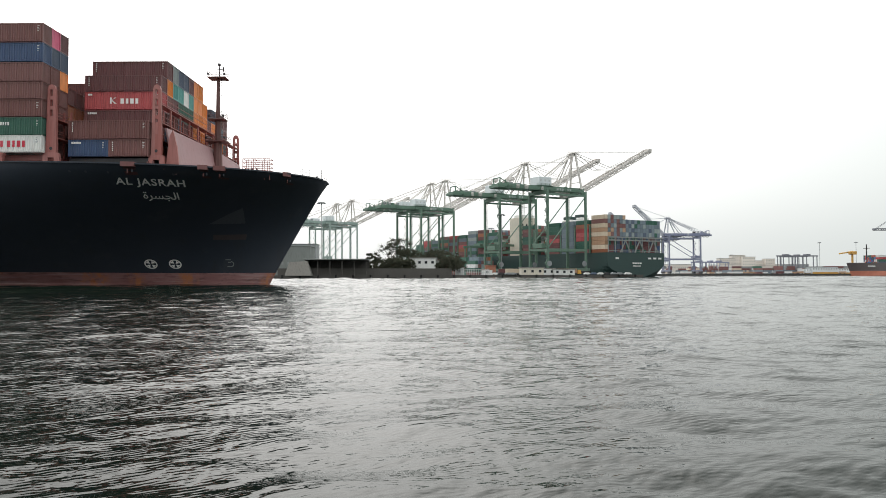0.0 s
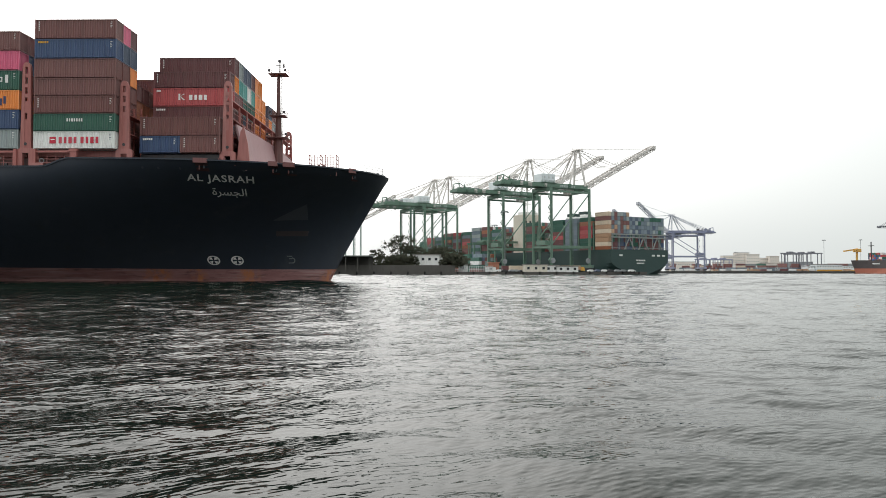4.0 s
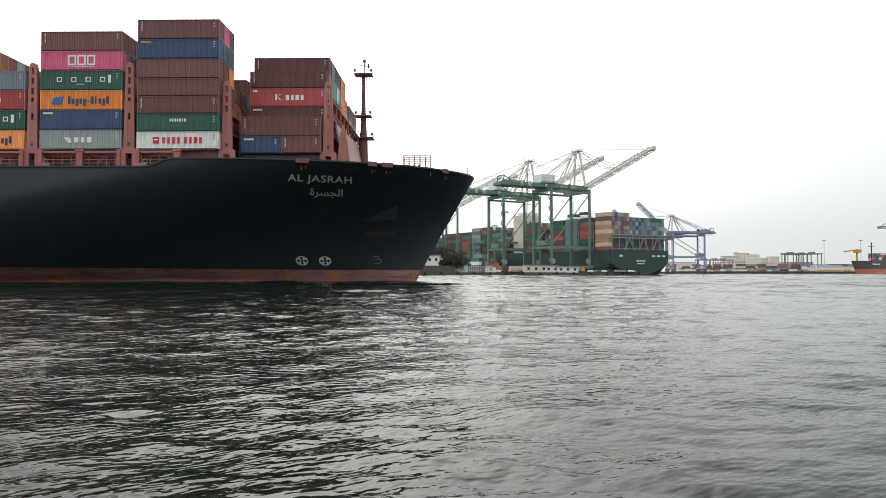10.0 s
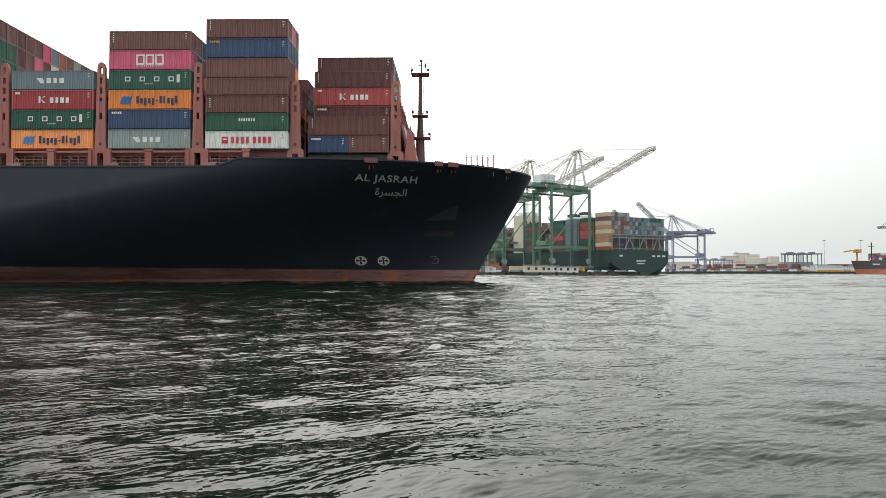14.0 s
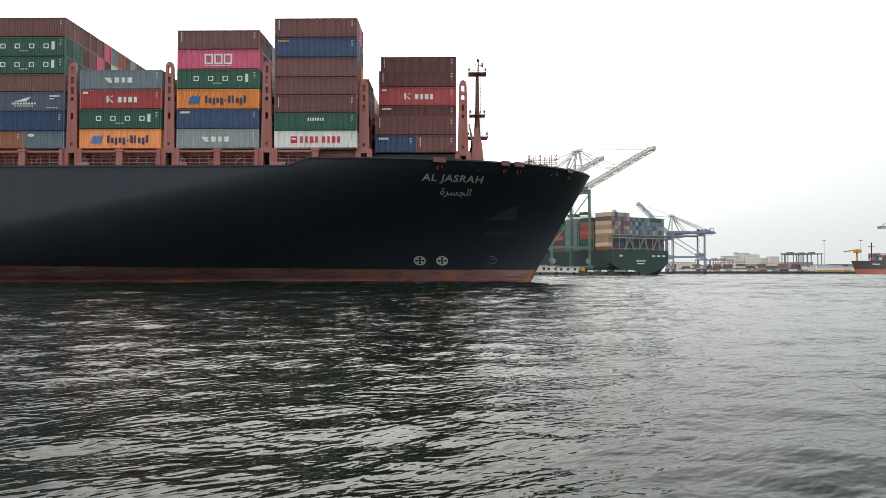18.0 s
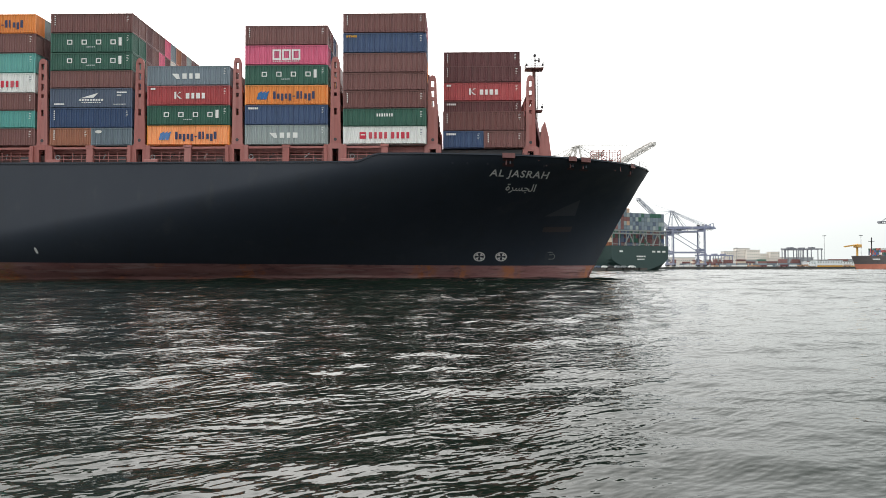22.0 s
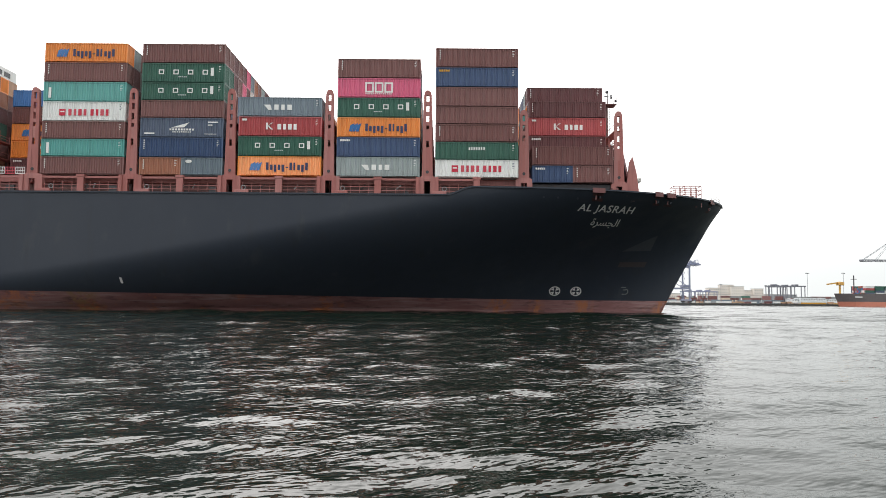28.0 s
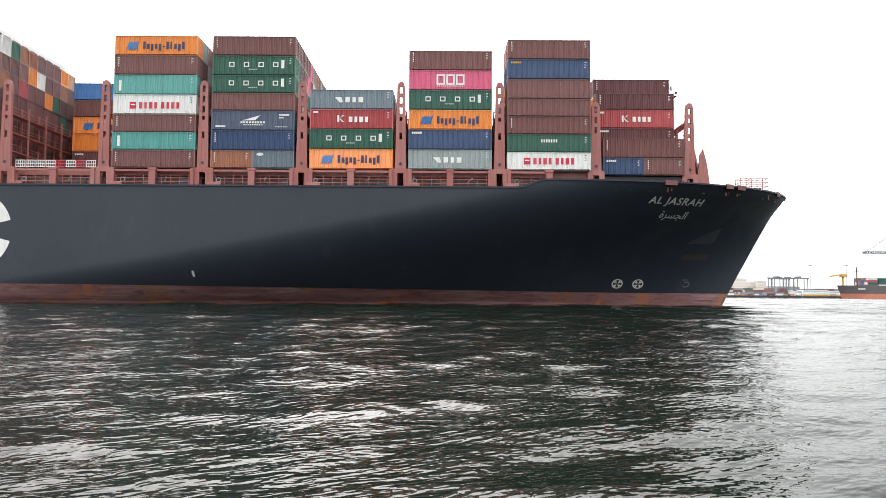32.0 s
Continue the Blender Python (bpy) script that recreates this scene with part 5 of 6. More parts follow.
        s = Shape().box(x - 6, -4.8, g + 2.9, x + 6, 4.8, g + 3.15)
        railing(s, [(x - 6 + i * 3, -4.7, g + 3.1) for i in range(5)], 1.2, 2, 0.12)
        part("house_platform", s, main, c)
    s = Shape().box(-12, -1.8, g - 3.6, -8.4, 1.8, g - 0.9, 0.2)
    s.box(-16, -2.6, g - 0.9, -7, 2.6, g - 0.1, 0.1)
    part("trolley_cab", s, pale, c)
    # cabinets, lamps and ladders along the girders, hoist ropes above
    r = random.Random(int(boom_angle * 10 + g))
    for k in range(9):
        u = -gauge - back + 4 + k * (gauge + back - 6) / 9 + r.random() * 2
        v = r.choice((-4.9, -4.9, 4.9))
        part("cabinet", Shape().box(u, v - 0.6, g + 0.2, u + 1.0 + 1.6 * r.random(), v + 0.6, g + 1.6 + 1.6 * r.random(), 0.05), r.choice((main, main, pale)), c)
    for k in range(5):
        u = -gauge - back + 6 + k * (gauge + back - 8) / 4
        part("floodlight", Shape().beam((u, -5.6, g + 0.1), (u, -5.6, g - 1.0), 0.15).box(u - 0.6, -6.0, g - 1.6, u + 0.6, -5.2, g - 1.0, 0.05), GREYSTEEL, c)
    for k in range(6):
        u = -gauge - back + 2 + k * 2.6 + r.random()
        part("sheave_block", Shape().box(u, -1.6, g + 2.9, u + 0.9 + r.random(), 1.6, g + 3.6 + 1.8 * r.random(), 0.08), r.choice((main, DARKSTEEL, GREYSTEEL)), c)
    for u in (-2.0, -gauge + 0.5):
        part("cable_reel", Shape().beam((u, -hw - 1.2, 7.0), (u, -hw - 0.7, 7.0), 3.4, n=14), GREYSTEEL, c)
    part("electrical_room", Shape().box(-gauge - 1.2, -4.5, 16.6, -gauge + 4.5, 4.5, 19.4, 0.1), main, c)
    s = Shape()
    n = 16
    for k in range(n):        # festoon cable loops under the far girder
        u0, u1 = -gauge - back + 2 + k * 3.6, -gauge - back + 2 + (k + 1) * 3.6
        s.beam((u0, 4.6, g - 0.1), ((u0 + u1) / 2, 4.6, g - 2.0), 0.18).beam(((u0 + u1) / 2, 4.6, g - 2.0), (u1, 4.6, g - 0.1), 0.18)
    part("festoon_cable", s, DARKSTEEL, c, kind="stuff")
    s = Shape()
    for v in (-1.2, 1.2):
        s.beam((-gauge + 4, v, g + 8.0), (-2.5, v, apex - 0.3), 0.2)
        s.beam((-gauge - 2.5, v * 2, g + 3), (-2.5, v, apex - 1.2), 0.24)
    part("hoist_rope", s, pale, c)
    for u in (0.0, -gauge):
        s = Shape()
        for z in np.arange(5.0, g - 2, 1.5):
            s.box(u + 0.9, hw - 0.5, z, u + 1.7, hw + 0.5, z + 0.12)
        for b in (-0.5, 0.5):
            s.beam((u + 1.7, hw + b, 4.5), (u + 1.7, hw + b, g - 1), 0.12)
        part("ladder", s, main, c)
    return c


def build_cranes():
    lab = "green steel quay crane with a pale raised boom and white house"
    for v, ang in ((0, 27), (51, 27), (160, 26), (184, 27), (352, 26), (392, 28)):
        # the two farthest cranes take the paint with haze mixed in
        hazed = v > 300
        sts_crane(quay_pose(0, v, QUAY_Z), ang, CRANE_HAZED if hazed else CRANE_GREEN, CRANE_PALE, "sun-bleached grey-green quay crane with a pale raised boom" if hazed else lab)
    x, y = away(1186, 806)
    sts_crane(pose(x, y, 2.2, 0, 0, 186), 44, CRANE_BLUE, BLUE_PALE, "blue-grey quay crane with a pale raised boom, far quay", girder=40, apex=59, gauge=34, back=13, reach=43, house=False)
    x, y = away(1137, 900)
    sts_crane(pose(x, y, 2.2, 0, 0, 186), 44, CRANE_BLUE, BLUE_PALE, "blue-grey quay crane standing behind the moored ship", girder=40, apex=59, gauge=34, back=13, reach=43, house=False)
    x, y = away(1611, 1045)
    sts_crane(pose(x, y, 2.2, 0, 0, 180), 0, STERN_DARK, STERN_DARK, "grey steel quay crane with a level boom on the far quay", girder=59, apex=88, gauge=30, back=20, reach=38, house=False)


# container colours brightened and lifted: distance haze painted into the far boxes
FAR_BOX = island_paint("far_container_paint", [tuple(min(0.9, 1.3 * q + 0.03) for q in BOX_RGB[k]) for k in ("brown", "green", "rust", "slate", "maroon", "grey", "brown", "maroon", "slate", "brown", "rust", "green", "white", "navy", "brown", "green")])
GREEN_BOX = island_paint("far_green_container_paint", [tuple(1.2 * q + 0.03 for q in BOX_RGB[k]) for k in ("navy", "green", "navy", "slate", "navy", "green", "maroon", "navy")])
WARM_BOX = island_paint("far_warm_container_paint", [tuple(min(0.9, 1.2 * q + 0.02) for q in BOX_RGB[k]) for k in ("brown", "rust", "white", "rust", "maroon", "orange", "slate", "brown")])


def far_stack(x0, rows, tiers, z, length=12.19, y0=0.0):
    s = Shape()
    for r in range(rows):
        n = tiers(r)
        for k in range(n):
            s.box(x0, y0 + r * 2.5, z + k * 2.68, x0 + length, y0 + r * 2.5 + 2.42, z + k * 2.68 + 2.6)
    return s


CREAM = paint("cream_house_paint", (0.66, 0.62, 0.52), 0.5, 0, 0.3, 0.1, 0.2, 0.04)
STERN_GREY = paint("weathered_frame_grey", (0.27, 0.29, 0.28), 0.6, 0, 0.4, 0.2, 0.2, 0.05)


def build_moored_ship():
    """A large green-hulled container ship alongside, stern towards us. Ship space: x from the stern ahead, y across from the quay side."""
    p = quay(5.0, -23.0)
    m = pose(p.x, p.y, 0, 0, 0, math.degrees(QA) + 90)
    sh = thing("moored_container_ship", "green-black container ship moored under the cranes, stacked with containers", "ship", at=m)
    B, L, D = 48.6, 330.0, 15.5

    def half(x, z):
        aft = min(1.0, max(0.0, (x + 1.5 + 0.6 * z) / 11.0 + max(0, z / D) ** 1.3 * 0.9))
        fwd = min(1.0, (L + 0.5 * z - x) / 70.0)
        return B / 2 * (1 - (1 - min(1, max(0, aft))) ** 2) * (1 - (1 - max(0, fwd)) ** 2.2)

    xs = [0, 1, 2.5, 5, 8, 12, 18, 30, 100, 200, 260] + [270 + 6 * i for i in range(11)]
    zs = [-3, 0, 1.2, 3, 5, 7, 9, 11, 13, D]
    v, f, mi = [], [], []
    for sd in (-1, 1):
        off = len(v)
        for x in xs:
            for z in zs:
                v.append((x, -B / 2 + sd * half(x, z), z))
        for i in range(len(xs) - 1):
            for j in range(len(zs) - 1):
                a = off + i * len(zs) + j
                f.append((a, a + len(zs), a + len(zs) + 1, a + 1))
                mi.append(0)
    n = len(zs)
    for j in range(n - 1):
        f.append((j, j + 1, len(xs) * n + j + 1, len(xs) * n + j))
        mi.append(0)
    s = Shape().add(v, f)
    hull = part("hull", s, FAR_HULL, sh, "dark green steel hull with a rounded stern")
    part("deck", Shape().box(2, -B + 0.3, D - 1.2, L - 60, -0.3, D - 1.0), SHIP_RED, sh)
    s = Shape()
    for k in range(4):
        s.box(-0.35, -B / 2 - 4 + k * 2.0, 8.4, -0.02, -B / 2 - 2.6 + k * 2.0, 9.3)
    for k in range(5):
        s.box(-0.35, -B / 2 - 3.2 + k * 1.3, 6.8, -0.02, -B / 2 - 2.2 + k * 1.3, 7.4)
    part("stern_marking", s, WHITE_INK, sh, "unreadable white marks on the stern")
    for y in (-B + 4, -B + 8.5, -B + 13, -8):
        part("mooring_port", Shape().box(-0.2, y - 1.3, 11.4, 0.3, y + 1.3, 12.5), SHIP_WHITE, sh)
    # open lattice under the aftmost stacks
    for i in range(9):
        y = -1.5 - i * (B - 3) / 8
        part("lashing_post", Shape().beam((0.6, y, D - 1.2), (0.6, y, D + 9.5), 0.4), STERN_GREY, sh)
    for y in (-B + 9, -B + 21, -B + 33):
        for sg in (-1, 1):
            part("lashing_brace", Shape().beam((0.5, y, D + 7.6), (0.5, y + sg * 4.6, D - 1.0), 0.55), STERN_GREY, sh)
    for z, w in ((D + 1.0, 0.35), (D + 7.6, 0.7), (D + 9.5, 0.7)):
        part("lashing_rail", Shape().beam((0.55, -1, z), (0.55, -B + 1, z), w), STERN_GREY, sh)
    s = Shape()
    for i in range(40):
        y = -1.6 - i * (B - 3.2) / 39
        s.beam((0.55, y, D + 7.6), (0.55, y, D + 9.5), 0.16)
    part("lashing_picket", s, STERN_GREY, sh, kind="stuff")
    bays = [(3.0, lambda r: 8 if r < 9 else 9, WARM_BOX, D - 0.5)]
    x = 18.0
    hh = [8, 8, 8, 0, 8, 0, 0, 7, 8, 8, 7, 7, 7, 6, 6, 5]
    k = 0
    while x < 250:
        h = hh[k % len(hh)]
        if h:
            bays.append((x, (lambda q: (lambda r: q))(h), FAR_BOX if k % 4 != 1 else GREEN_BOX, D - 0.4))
        x += 14.6
        k += 1
    r = random.Random(8)
    # "deep": dark colours that paint in the shadow behind the stern lattice
    palette = {"deep": ["maroon", "navy", "blue", "maroon", "green"], "warm": ["tan", "cream", "brown", "cream", "tan", "rust", "cream"],
               "cool": ["slate", "slate", "navy", "green", "slate", "grey", "slate"], "dull": ["brown", "slate", "tan", "grey", "slate", "slate", "brown"],
               "mixed": ["rust", "green", "maroon", "maroon", "green", "red", "brown", "green", "slate", "brown"]}
    cell = {}

    def box_part(x, y, z, colour):
        if colour not in cell:
            cell[colour] = Shape().box(0, 0, 0, 12.19, 2.42, 2.6, 0.06).mesh("container", BOX_MAT[colour])
        part("container", cell[colour], None, sh).location = (x, y, z)

    s = Shape()        # green frames between the bays
    for y in (-0.9, -3.6):
        s.box(-0.5, y - 0.3, D - 1.0, 0.5, y + 0.3, D + 17.5)
    for k in range(6):
        s.box(-0.6, -B + 1, D + 2.2 + k * 2.7, 0.6, -0.6, D + 2.6 + k * 2.7)
    bridge = s.mesh("lashing_bridge", CRANE_GREEN)
    for i, (x0, fn, mt, z) in enumerate(bays):
        if i == 0:        # aftmost bay: every box that the stern shows
            for row in range(19):
                y = -48.2 + row * 2.5
                for k in range(9 if row > 11 else 8):
                    # low tiers get dark boxes in place of shade behind the lattice
                    box_part(x0, y, z + k * 2.68, r.choice(palette["warm" if row == 18 else "deep" if k < 4 else "dull" if row > 11 else "cool"]))
        else:
            n = fn(0)
            for k in range(n):
                box_part(x0, -3.2, z + k * 2.68, r.choice(palette["cool" if mt is GREEN_BOX else "mixed"]))
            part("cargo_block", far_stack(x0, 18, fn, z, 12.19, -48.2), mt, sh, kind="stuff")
            part("lashing_bridge", bridge, None, sh).location = (x0 - 1.25, 0, 0)
    # house and funnels
    x0, h = 98.0, 36
    dh = part("deckhouse", Shape().box(x0, -21, D - 1, x0 + 12, -5, D + h - 8, 0.2), CREAM, sh, "cream deckhouse block")
    part("bridge", Shape().box(x0 + 2, -20, D + h - 8, x0 + 9, -7, D + h - 5.8, 0.2), SHIP_WHITE, dh)
    pane = Shape().box(-0.06, 0, 0, 0, 1.4, 1.4).mesh("window", GLASS_DARK)
    for i in range(6):
        for j in range(4):
            part("window", pane, None, dh).location = (x0, -19.4 + j * 3.6, D + 4 + i * 3.6)
    s = Shape().beam((x0 + 5, -13, D + h - 5.8), (x0 + 5, -13, D + h + 3), 0.9, n=8)
    s.box(x0 + 4.5, -16, D + h, x0 + 5.5, -10, D + h + 0.6)
    part("radar_mast", s, SHIP_WHITE, dh)
    for y, top in ((-26.0, 27.0), (-36.5, 29.0)):
        f = part("funnel", Shape().box(62.5, y - 3.6, D - 1, 70.5, y + 3.6, D + top - 2.2, 0.6), SHIP_WHITE, sh)
        part("funnel_top", Shape().box(63.2, y - 3.0, D + top - 2.2, 69.8, y + 3.0, D + top, 0.3), FAR_HULL, f)


TREE_SEED = random.Random(5)


def tree(x, y, h, w, label):
    t = thing("tree", label, "tree", "trees on the headland", at=pose(x, y, QUAY_Z))
    r = TREE_SEED
    s = Shape()
    n = 8
    levels = [(0, 0.28, 0, 0), (h * 0.2, 0.2, 0.2, 0.1), (h * 0.42, 0.15, 0.1, 0.3)]
    for (z0, r0, a0, b0), (z1, r1, a1, b1) in zip(levels[:-1], levels[1:]):
        v = [(a0 + r0 * math.cos(6.283 * i / n), b0 + r0 * math.sin(6.283 * i / n), z0) for i in range(n)] + [(a1 + r1 * math.cos(6.283 * i / n), b1 + r1 * math.sin(6.283 * i / n), z1) for i in range(n)]
        s.add(v, [(i, (i + 1) % n, n + (i + 1) % n, n + i) for i in range(n)])
    for k in range(7):
        a = 6.283 * k / 7 + r.random()
        s.beam((0.1, 0.2, h * (0.3 + 0.02 * k)), (math.cos(a) * w * 0.33, math.sin(a) * w * 0.33, h * (0.6 + 0.05 * (k % 4))), 0.16, n=5)
    part("trunk", s, BARK, t)
    lobes = []
    for k in range(40):
        a, rr = r.random() * 6.283, r.random() ** 0.5
        z = 0.30 + 0.62 * r.random()
        reach = 0.52 * (1 - 0.75 * abs(z - 0.55) ** 1.3)
        lobes.append((math.cos(a) * rr * w * reach, math.sin(a) * rr * w * reach, h * z, w * (0.05 + 0.08 * r.random())))
    v, f = [], []
    for i in range(4600):
        cx, cy, cz, cr = lobes[min(39, int(40 * r.random() ** 1.2))]
        d = Vector((r.gauss(0, 1), r.gauss(0, 1), r.gauss(0, 0.6)))
        d = d.normalized() * cr * (0.2 + 1.5 * r.random() ** 1.4)
        c = Vector((cx, cy, cz)) + d
        u = Vector((r.gauss(0, 1), r.gauss(0, 1), r.gauss(0, 1))).normalized()
        o = u.orthogonal().normalized()
        l = 0.16 + 0.26 * r.random()
        k = len(v)
        v += [c - u * l, c + o * l * 0.5, c + u * l, c - o * l * 0.5]
        f.append((k, k + 1, k + 2, k + 3))
    part("crown", Shape().add(v, f), LEAF, t)


def house(x, y, w, d, h, turn, label, name="harbour_building", wall=None, roof=None, floors=1, gable=False):
    b = thing(name, label, "building", at=pose(x, y, QUAY_Z, 0, 0, turn))
    part("wall", Shape().box(-w / 2, -d / 2, -0.05, w / 2, d / 2, h), wall or SHIP_WHITE, b)
    if gable:
        part("roof", Shape().prism([(-d / 2 - 0.6, h), (d / 2 + 0.6, h), (0, h + d * 0.16)], -w / 2 - 0.6, w / 2 + 0.6, "x"), roof or ROOF_GREY, b)
    else:
        part("roof", Shape().box(-w / 2 - 0.4, -d / 2 - 0.4, h, w / 2 + 0.4, d / 2 + 0.4, h + 0.45, 0.05), roof or CONCRETE, b)
    n = max(1, int(w / 3.4))
    for fl in range(floors):
        for i in range(n):
            xx = -w / 2 + (i + 0.5) * w / n
            z = h / floors * fl + h / floors * 0.38
            wd = part("window", Shape().box(xx - 0.7, -d / 2 - 0.05, z, xx + 0.7, -d / 2 + 0.05, z + min(1.4, h / floors * 0.42)), GLASS_DARK if name[0] == "h" or name[0] == "q" else STERN_GREY, b)
    return b


def lamp_mast(x, y, h, z=QUAY_Z):
    m = thing("lamp_mast", "tall grey floodlight mast with a ring of lamps", "lamp mast", "terminal floodlight masts", at=pose(x, y, z))
    part("pole", Shape().beam((0, 0, 0), (0, 0, h), 0.55, n=8), GREYSTEEL, m)
    s = Shape().beam((0, 0, h), (0, 0, h + 0.5), 4.2, n=12)
    for k in range(8):
        a = 6.283 * k / 8
        s.box(2.3 * math.cos(a) - 0.4, 2.3 * math.sin(a) - 0.4, h - 0.6, 2.3 * math.cos(a) + 0.4, 2.3 * math.sin(a) + 0.4, h, 0.1)
    part("lamp_ring", s, GREYSTEEL, m)


def yard_gantry(x, y, turn, mat, label, w=24.0, h=21.0, z=QUAY_Z):
    g = thing("yard_gantry", label, "gantry crane", "yard gantries", at=pose(x, y, z, 0, 0, turn))
    for a in (-w / 2, w / 2):
        for b in (-4, 4):
            part("leg", Shape().beam((a, b, 1.2), (a, b, h), 0.9), mat, g)
        s = Shape().box(a - 0.6, -6, 0.9, a + 0.6, 6, 1.9)
        for b in (-5, -2.5, 2.5, 5):
            s.beam((a - 0.4, b, 0.7), (a + 0.4, b, 0.7), 1.4, n=10)
        part("wheel_beam", s, mat, g)
    for b in (-4, 4):
        part("top_girder", Shape().box(-w / 2 - 1.5, b - 0.6, h, w / 2 + 1.5, b + 0.6, h + 1.6), mat, g)
    part("trolley", Shape().box(-4, -4.4, h + 1.6, 1, 4.4, h + 3.4, 0.2), mat, g)


def yard_block(x, y, turn, nx, ny, tiers, mats, label, z=QUAY_Z):
    y0 = thing("container_block", label, "containers", "stacked container blocks", kind="stuff", at=pose(x, y, z, 0, 0, turn))
    r = random.Random(int(x * 7 + y))
    s = Shape()
    for i in range(nx):
        for j in range(ny):
            for k in range(max(1, tiers - (r.random() < 0.35) - (r.random() < 0.15))):
                s.box(i * 12.7, j * 2.7, k * 2.66, i * 12.7 + 12.2, j * 2.7 + 2.44, k * 2.66 + 2.6)
    part("container_stack", s, mats, y0, kind="stuff")


def build_headland():
    # trees and the white house among them
    for px, d, h, w in ((699, 432, 20, 13), (712, 440, 23, 14), (729, 436, 16, 11), (740, 444, 14, 11), (766, 440, 14, 11), (784, 436, 16, 13), (800, 442, 15, 12), (812, 447, 12, 10), (668, 444, 14, 9), (678, 447, 11, 8), (655, 450, 9, 8), (731, 419.5, 9.5, 7), (796, 421.5, 11, 9), (783, 421, 7.5, 5), (690, 424, 9, 12), (704, 422, 10, 11), (716, 421, 9, 10), (808, 424, 10, 10), (818, 430, 9, 9), (645, 430, 8, 9), (776, 446, 15, 12), (752, 450, 15, 13)):
        x, y = away(px, d)
        tree(x, y, h, w, "dark green broad-leaved tree on the headland")
    x, y = away(756, 424)
    house(x, y, 14.5, 8, 9.4, -4, "small white flat-roofed harbour house among trees", "harbour_house", floors=2)
    x, y = away(770, 427)
    house(x, y, 8, 7, 8.2, -4, "small white annex beside the harbour house", "harbour_house")
    x, y = away(820, 428)
    house(x, y, 5, 5, 4.2, -4, "tiny white kiosk on the quay", "kiosk")
    # dark open shed and warehouses to the left
    x, y = away(604, 405)
    sh = thing("open_shed", "long dark open-sided shed with a thin flat roof", "shed", at=pose(x, y, QUAY_Z, 0, 0, 3))
    part("roof", Shape().box(-17, -9, 8.2, 17, 9, 8.8, 0.1), ROOF_GREY, sh)
    part("back_wall", Shape().box(-16.5, 7.5, -0.05, 16.5, 8.0, 8.19), WALL_DARK, sh)
    part("side_wall", Shape().box(-16.5, -6, -0.05, -16.1, 7.49, 8.19), WALL_DARK, sh)
    for i in range(6):
        part("post", Shape().box(-16 + i * 6.3, -8.2, -0.05, -15.6 + i * 6.3, -7.8, 8.19), WALL_DARK, sh)
    x, y = away(533, 425)
    house(x, y, 17, 20, 16.0, 3, "tall grey sheet-metal warehouse on the headland", "warehouse", ROOF_GREY, ROOF_GREY)
    x, y = away(535, 520)
    house(x, y, 26, 20, 21.0, 3, "pale grey silo building behind the warehouse", "warehouse", GREYSTEEL, ROOF_GREY)
    x, y = away(480, 425)
    house(x, y, 40, 20, 13.0, 3, "wide grey sheet-metal warehouse on the headland", "warehouse", ROOF_GREY, ROOF_GREY)
    x, y = away(536, 396)
    tk = thing("covered_stockpile", "pale tarpaulin-covered heap beside the shed", "stockpile", at=pose(x, y, QUAY_Z))
    part("tarpaulin", Shape().add([(-7, -3, -0.05), (7, -3, -0.05), (7, 3, -0.05), (-7, 3, -0.05), (-5, -1, 7), (4.5, -1, 7.6), (4.5, 1, 7.6), (-5, 1, 7)], [(3, 2, 1, 0), (4, 5, 6, 7), (0, 1, 5, 4), (1, 2, 6, 5), (2, 3, 7, 6), (3, 0, 4, 7)]), CONCRETE, tk)
    for px, d, h in ((575, 470, 45), (894, 505, 40), (876, 620, 38)):
        x, y = away(px, d)
        lamp_mast(x, y, h)
    # low white quay offices and a moored pontoon in front of the berth
    for px, d, w, h, lab in ((947, 432, 13, 4.0, "low cream quay office with a flat roof"), (1003, 434, 12, 3.1, "long low white quay shed"), (975, 436, 8, 3.6, "low cream quay office")):
        x, y = away(px, d)
        house(x, y, w, 6, h, 6, lab, "quay_office", CREAM if w > 12 else None)
    # dark wall along the shore in front of the trees
    p0, p1 = Vector(away(498, 397)), Vector(away(806, 419))
    bw = thing("boundary_wall", "long dark stained boundary wall along the shore", "wall", kind="structure")
    for i in range(14):
        a, b = p0 + (p1 - p0) * (i / 14), p0 + (p1 - p0) * ((i + 0.995) / 14)
        part("wall_panel", Shape().beam((a.x, a.y, QUAY_Z + 1.9), (b.x, b.y, QUAY_Z + 1.9), 0.4, 3.84), WALL_DARK, bw)
    # fence along the shore
    fn = thing("quay_fence", "pale steel fence along the shore", "fence")
    p0, p1 = Vector(away(790, 421)), Vector(away(872, 425))
    post = Shape().box(-0.12, -0.12, 0, 0.12, 0.12, 3.6).mesh("post", GREYINK)
    n = 26
    for i in range(n + 1):
        q = p0 + (p1 - p0) * (i / n)
        o = new("post", post)
        o.parent = fn
        o.location = (q.x, q.y, QUAY_Z)
    for z in (1.4, 3.3):
        part("rail", Shape().beam((p0.x, p0.y, QUAY_Z + z), (p1.x, p1.y, QUAY_Z + z), 0.2), GREYINK, fn)
    # container yard with gantries behind the trees
    for i, (px, d, t) in enumerate(((880, 560, 5), (840, 600, 5), (812, 660, 5), (860, 680, 6), (790, 720, 5), (900, 640, 5), (820, 780, 6), (760, 760, 4))):
        x, y = away(px, d)
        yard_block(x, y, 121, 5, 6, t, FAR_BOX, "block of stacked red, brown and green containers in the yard")
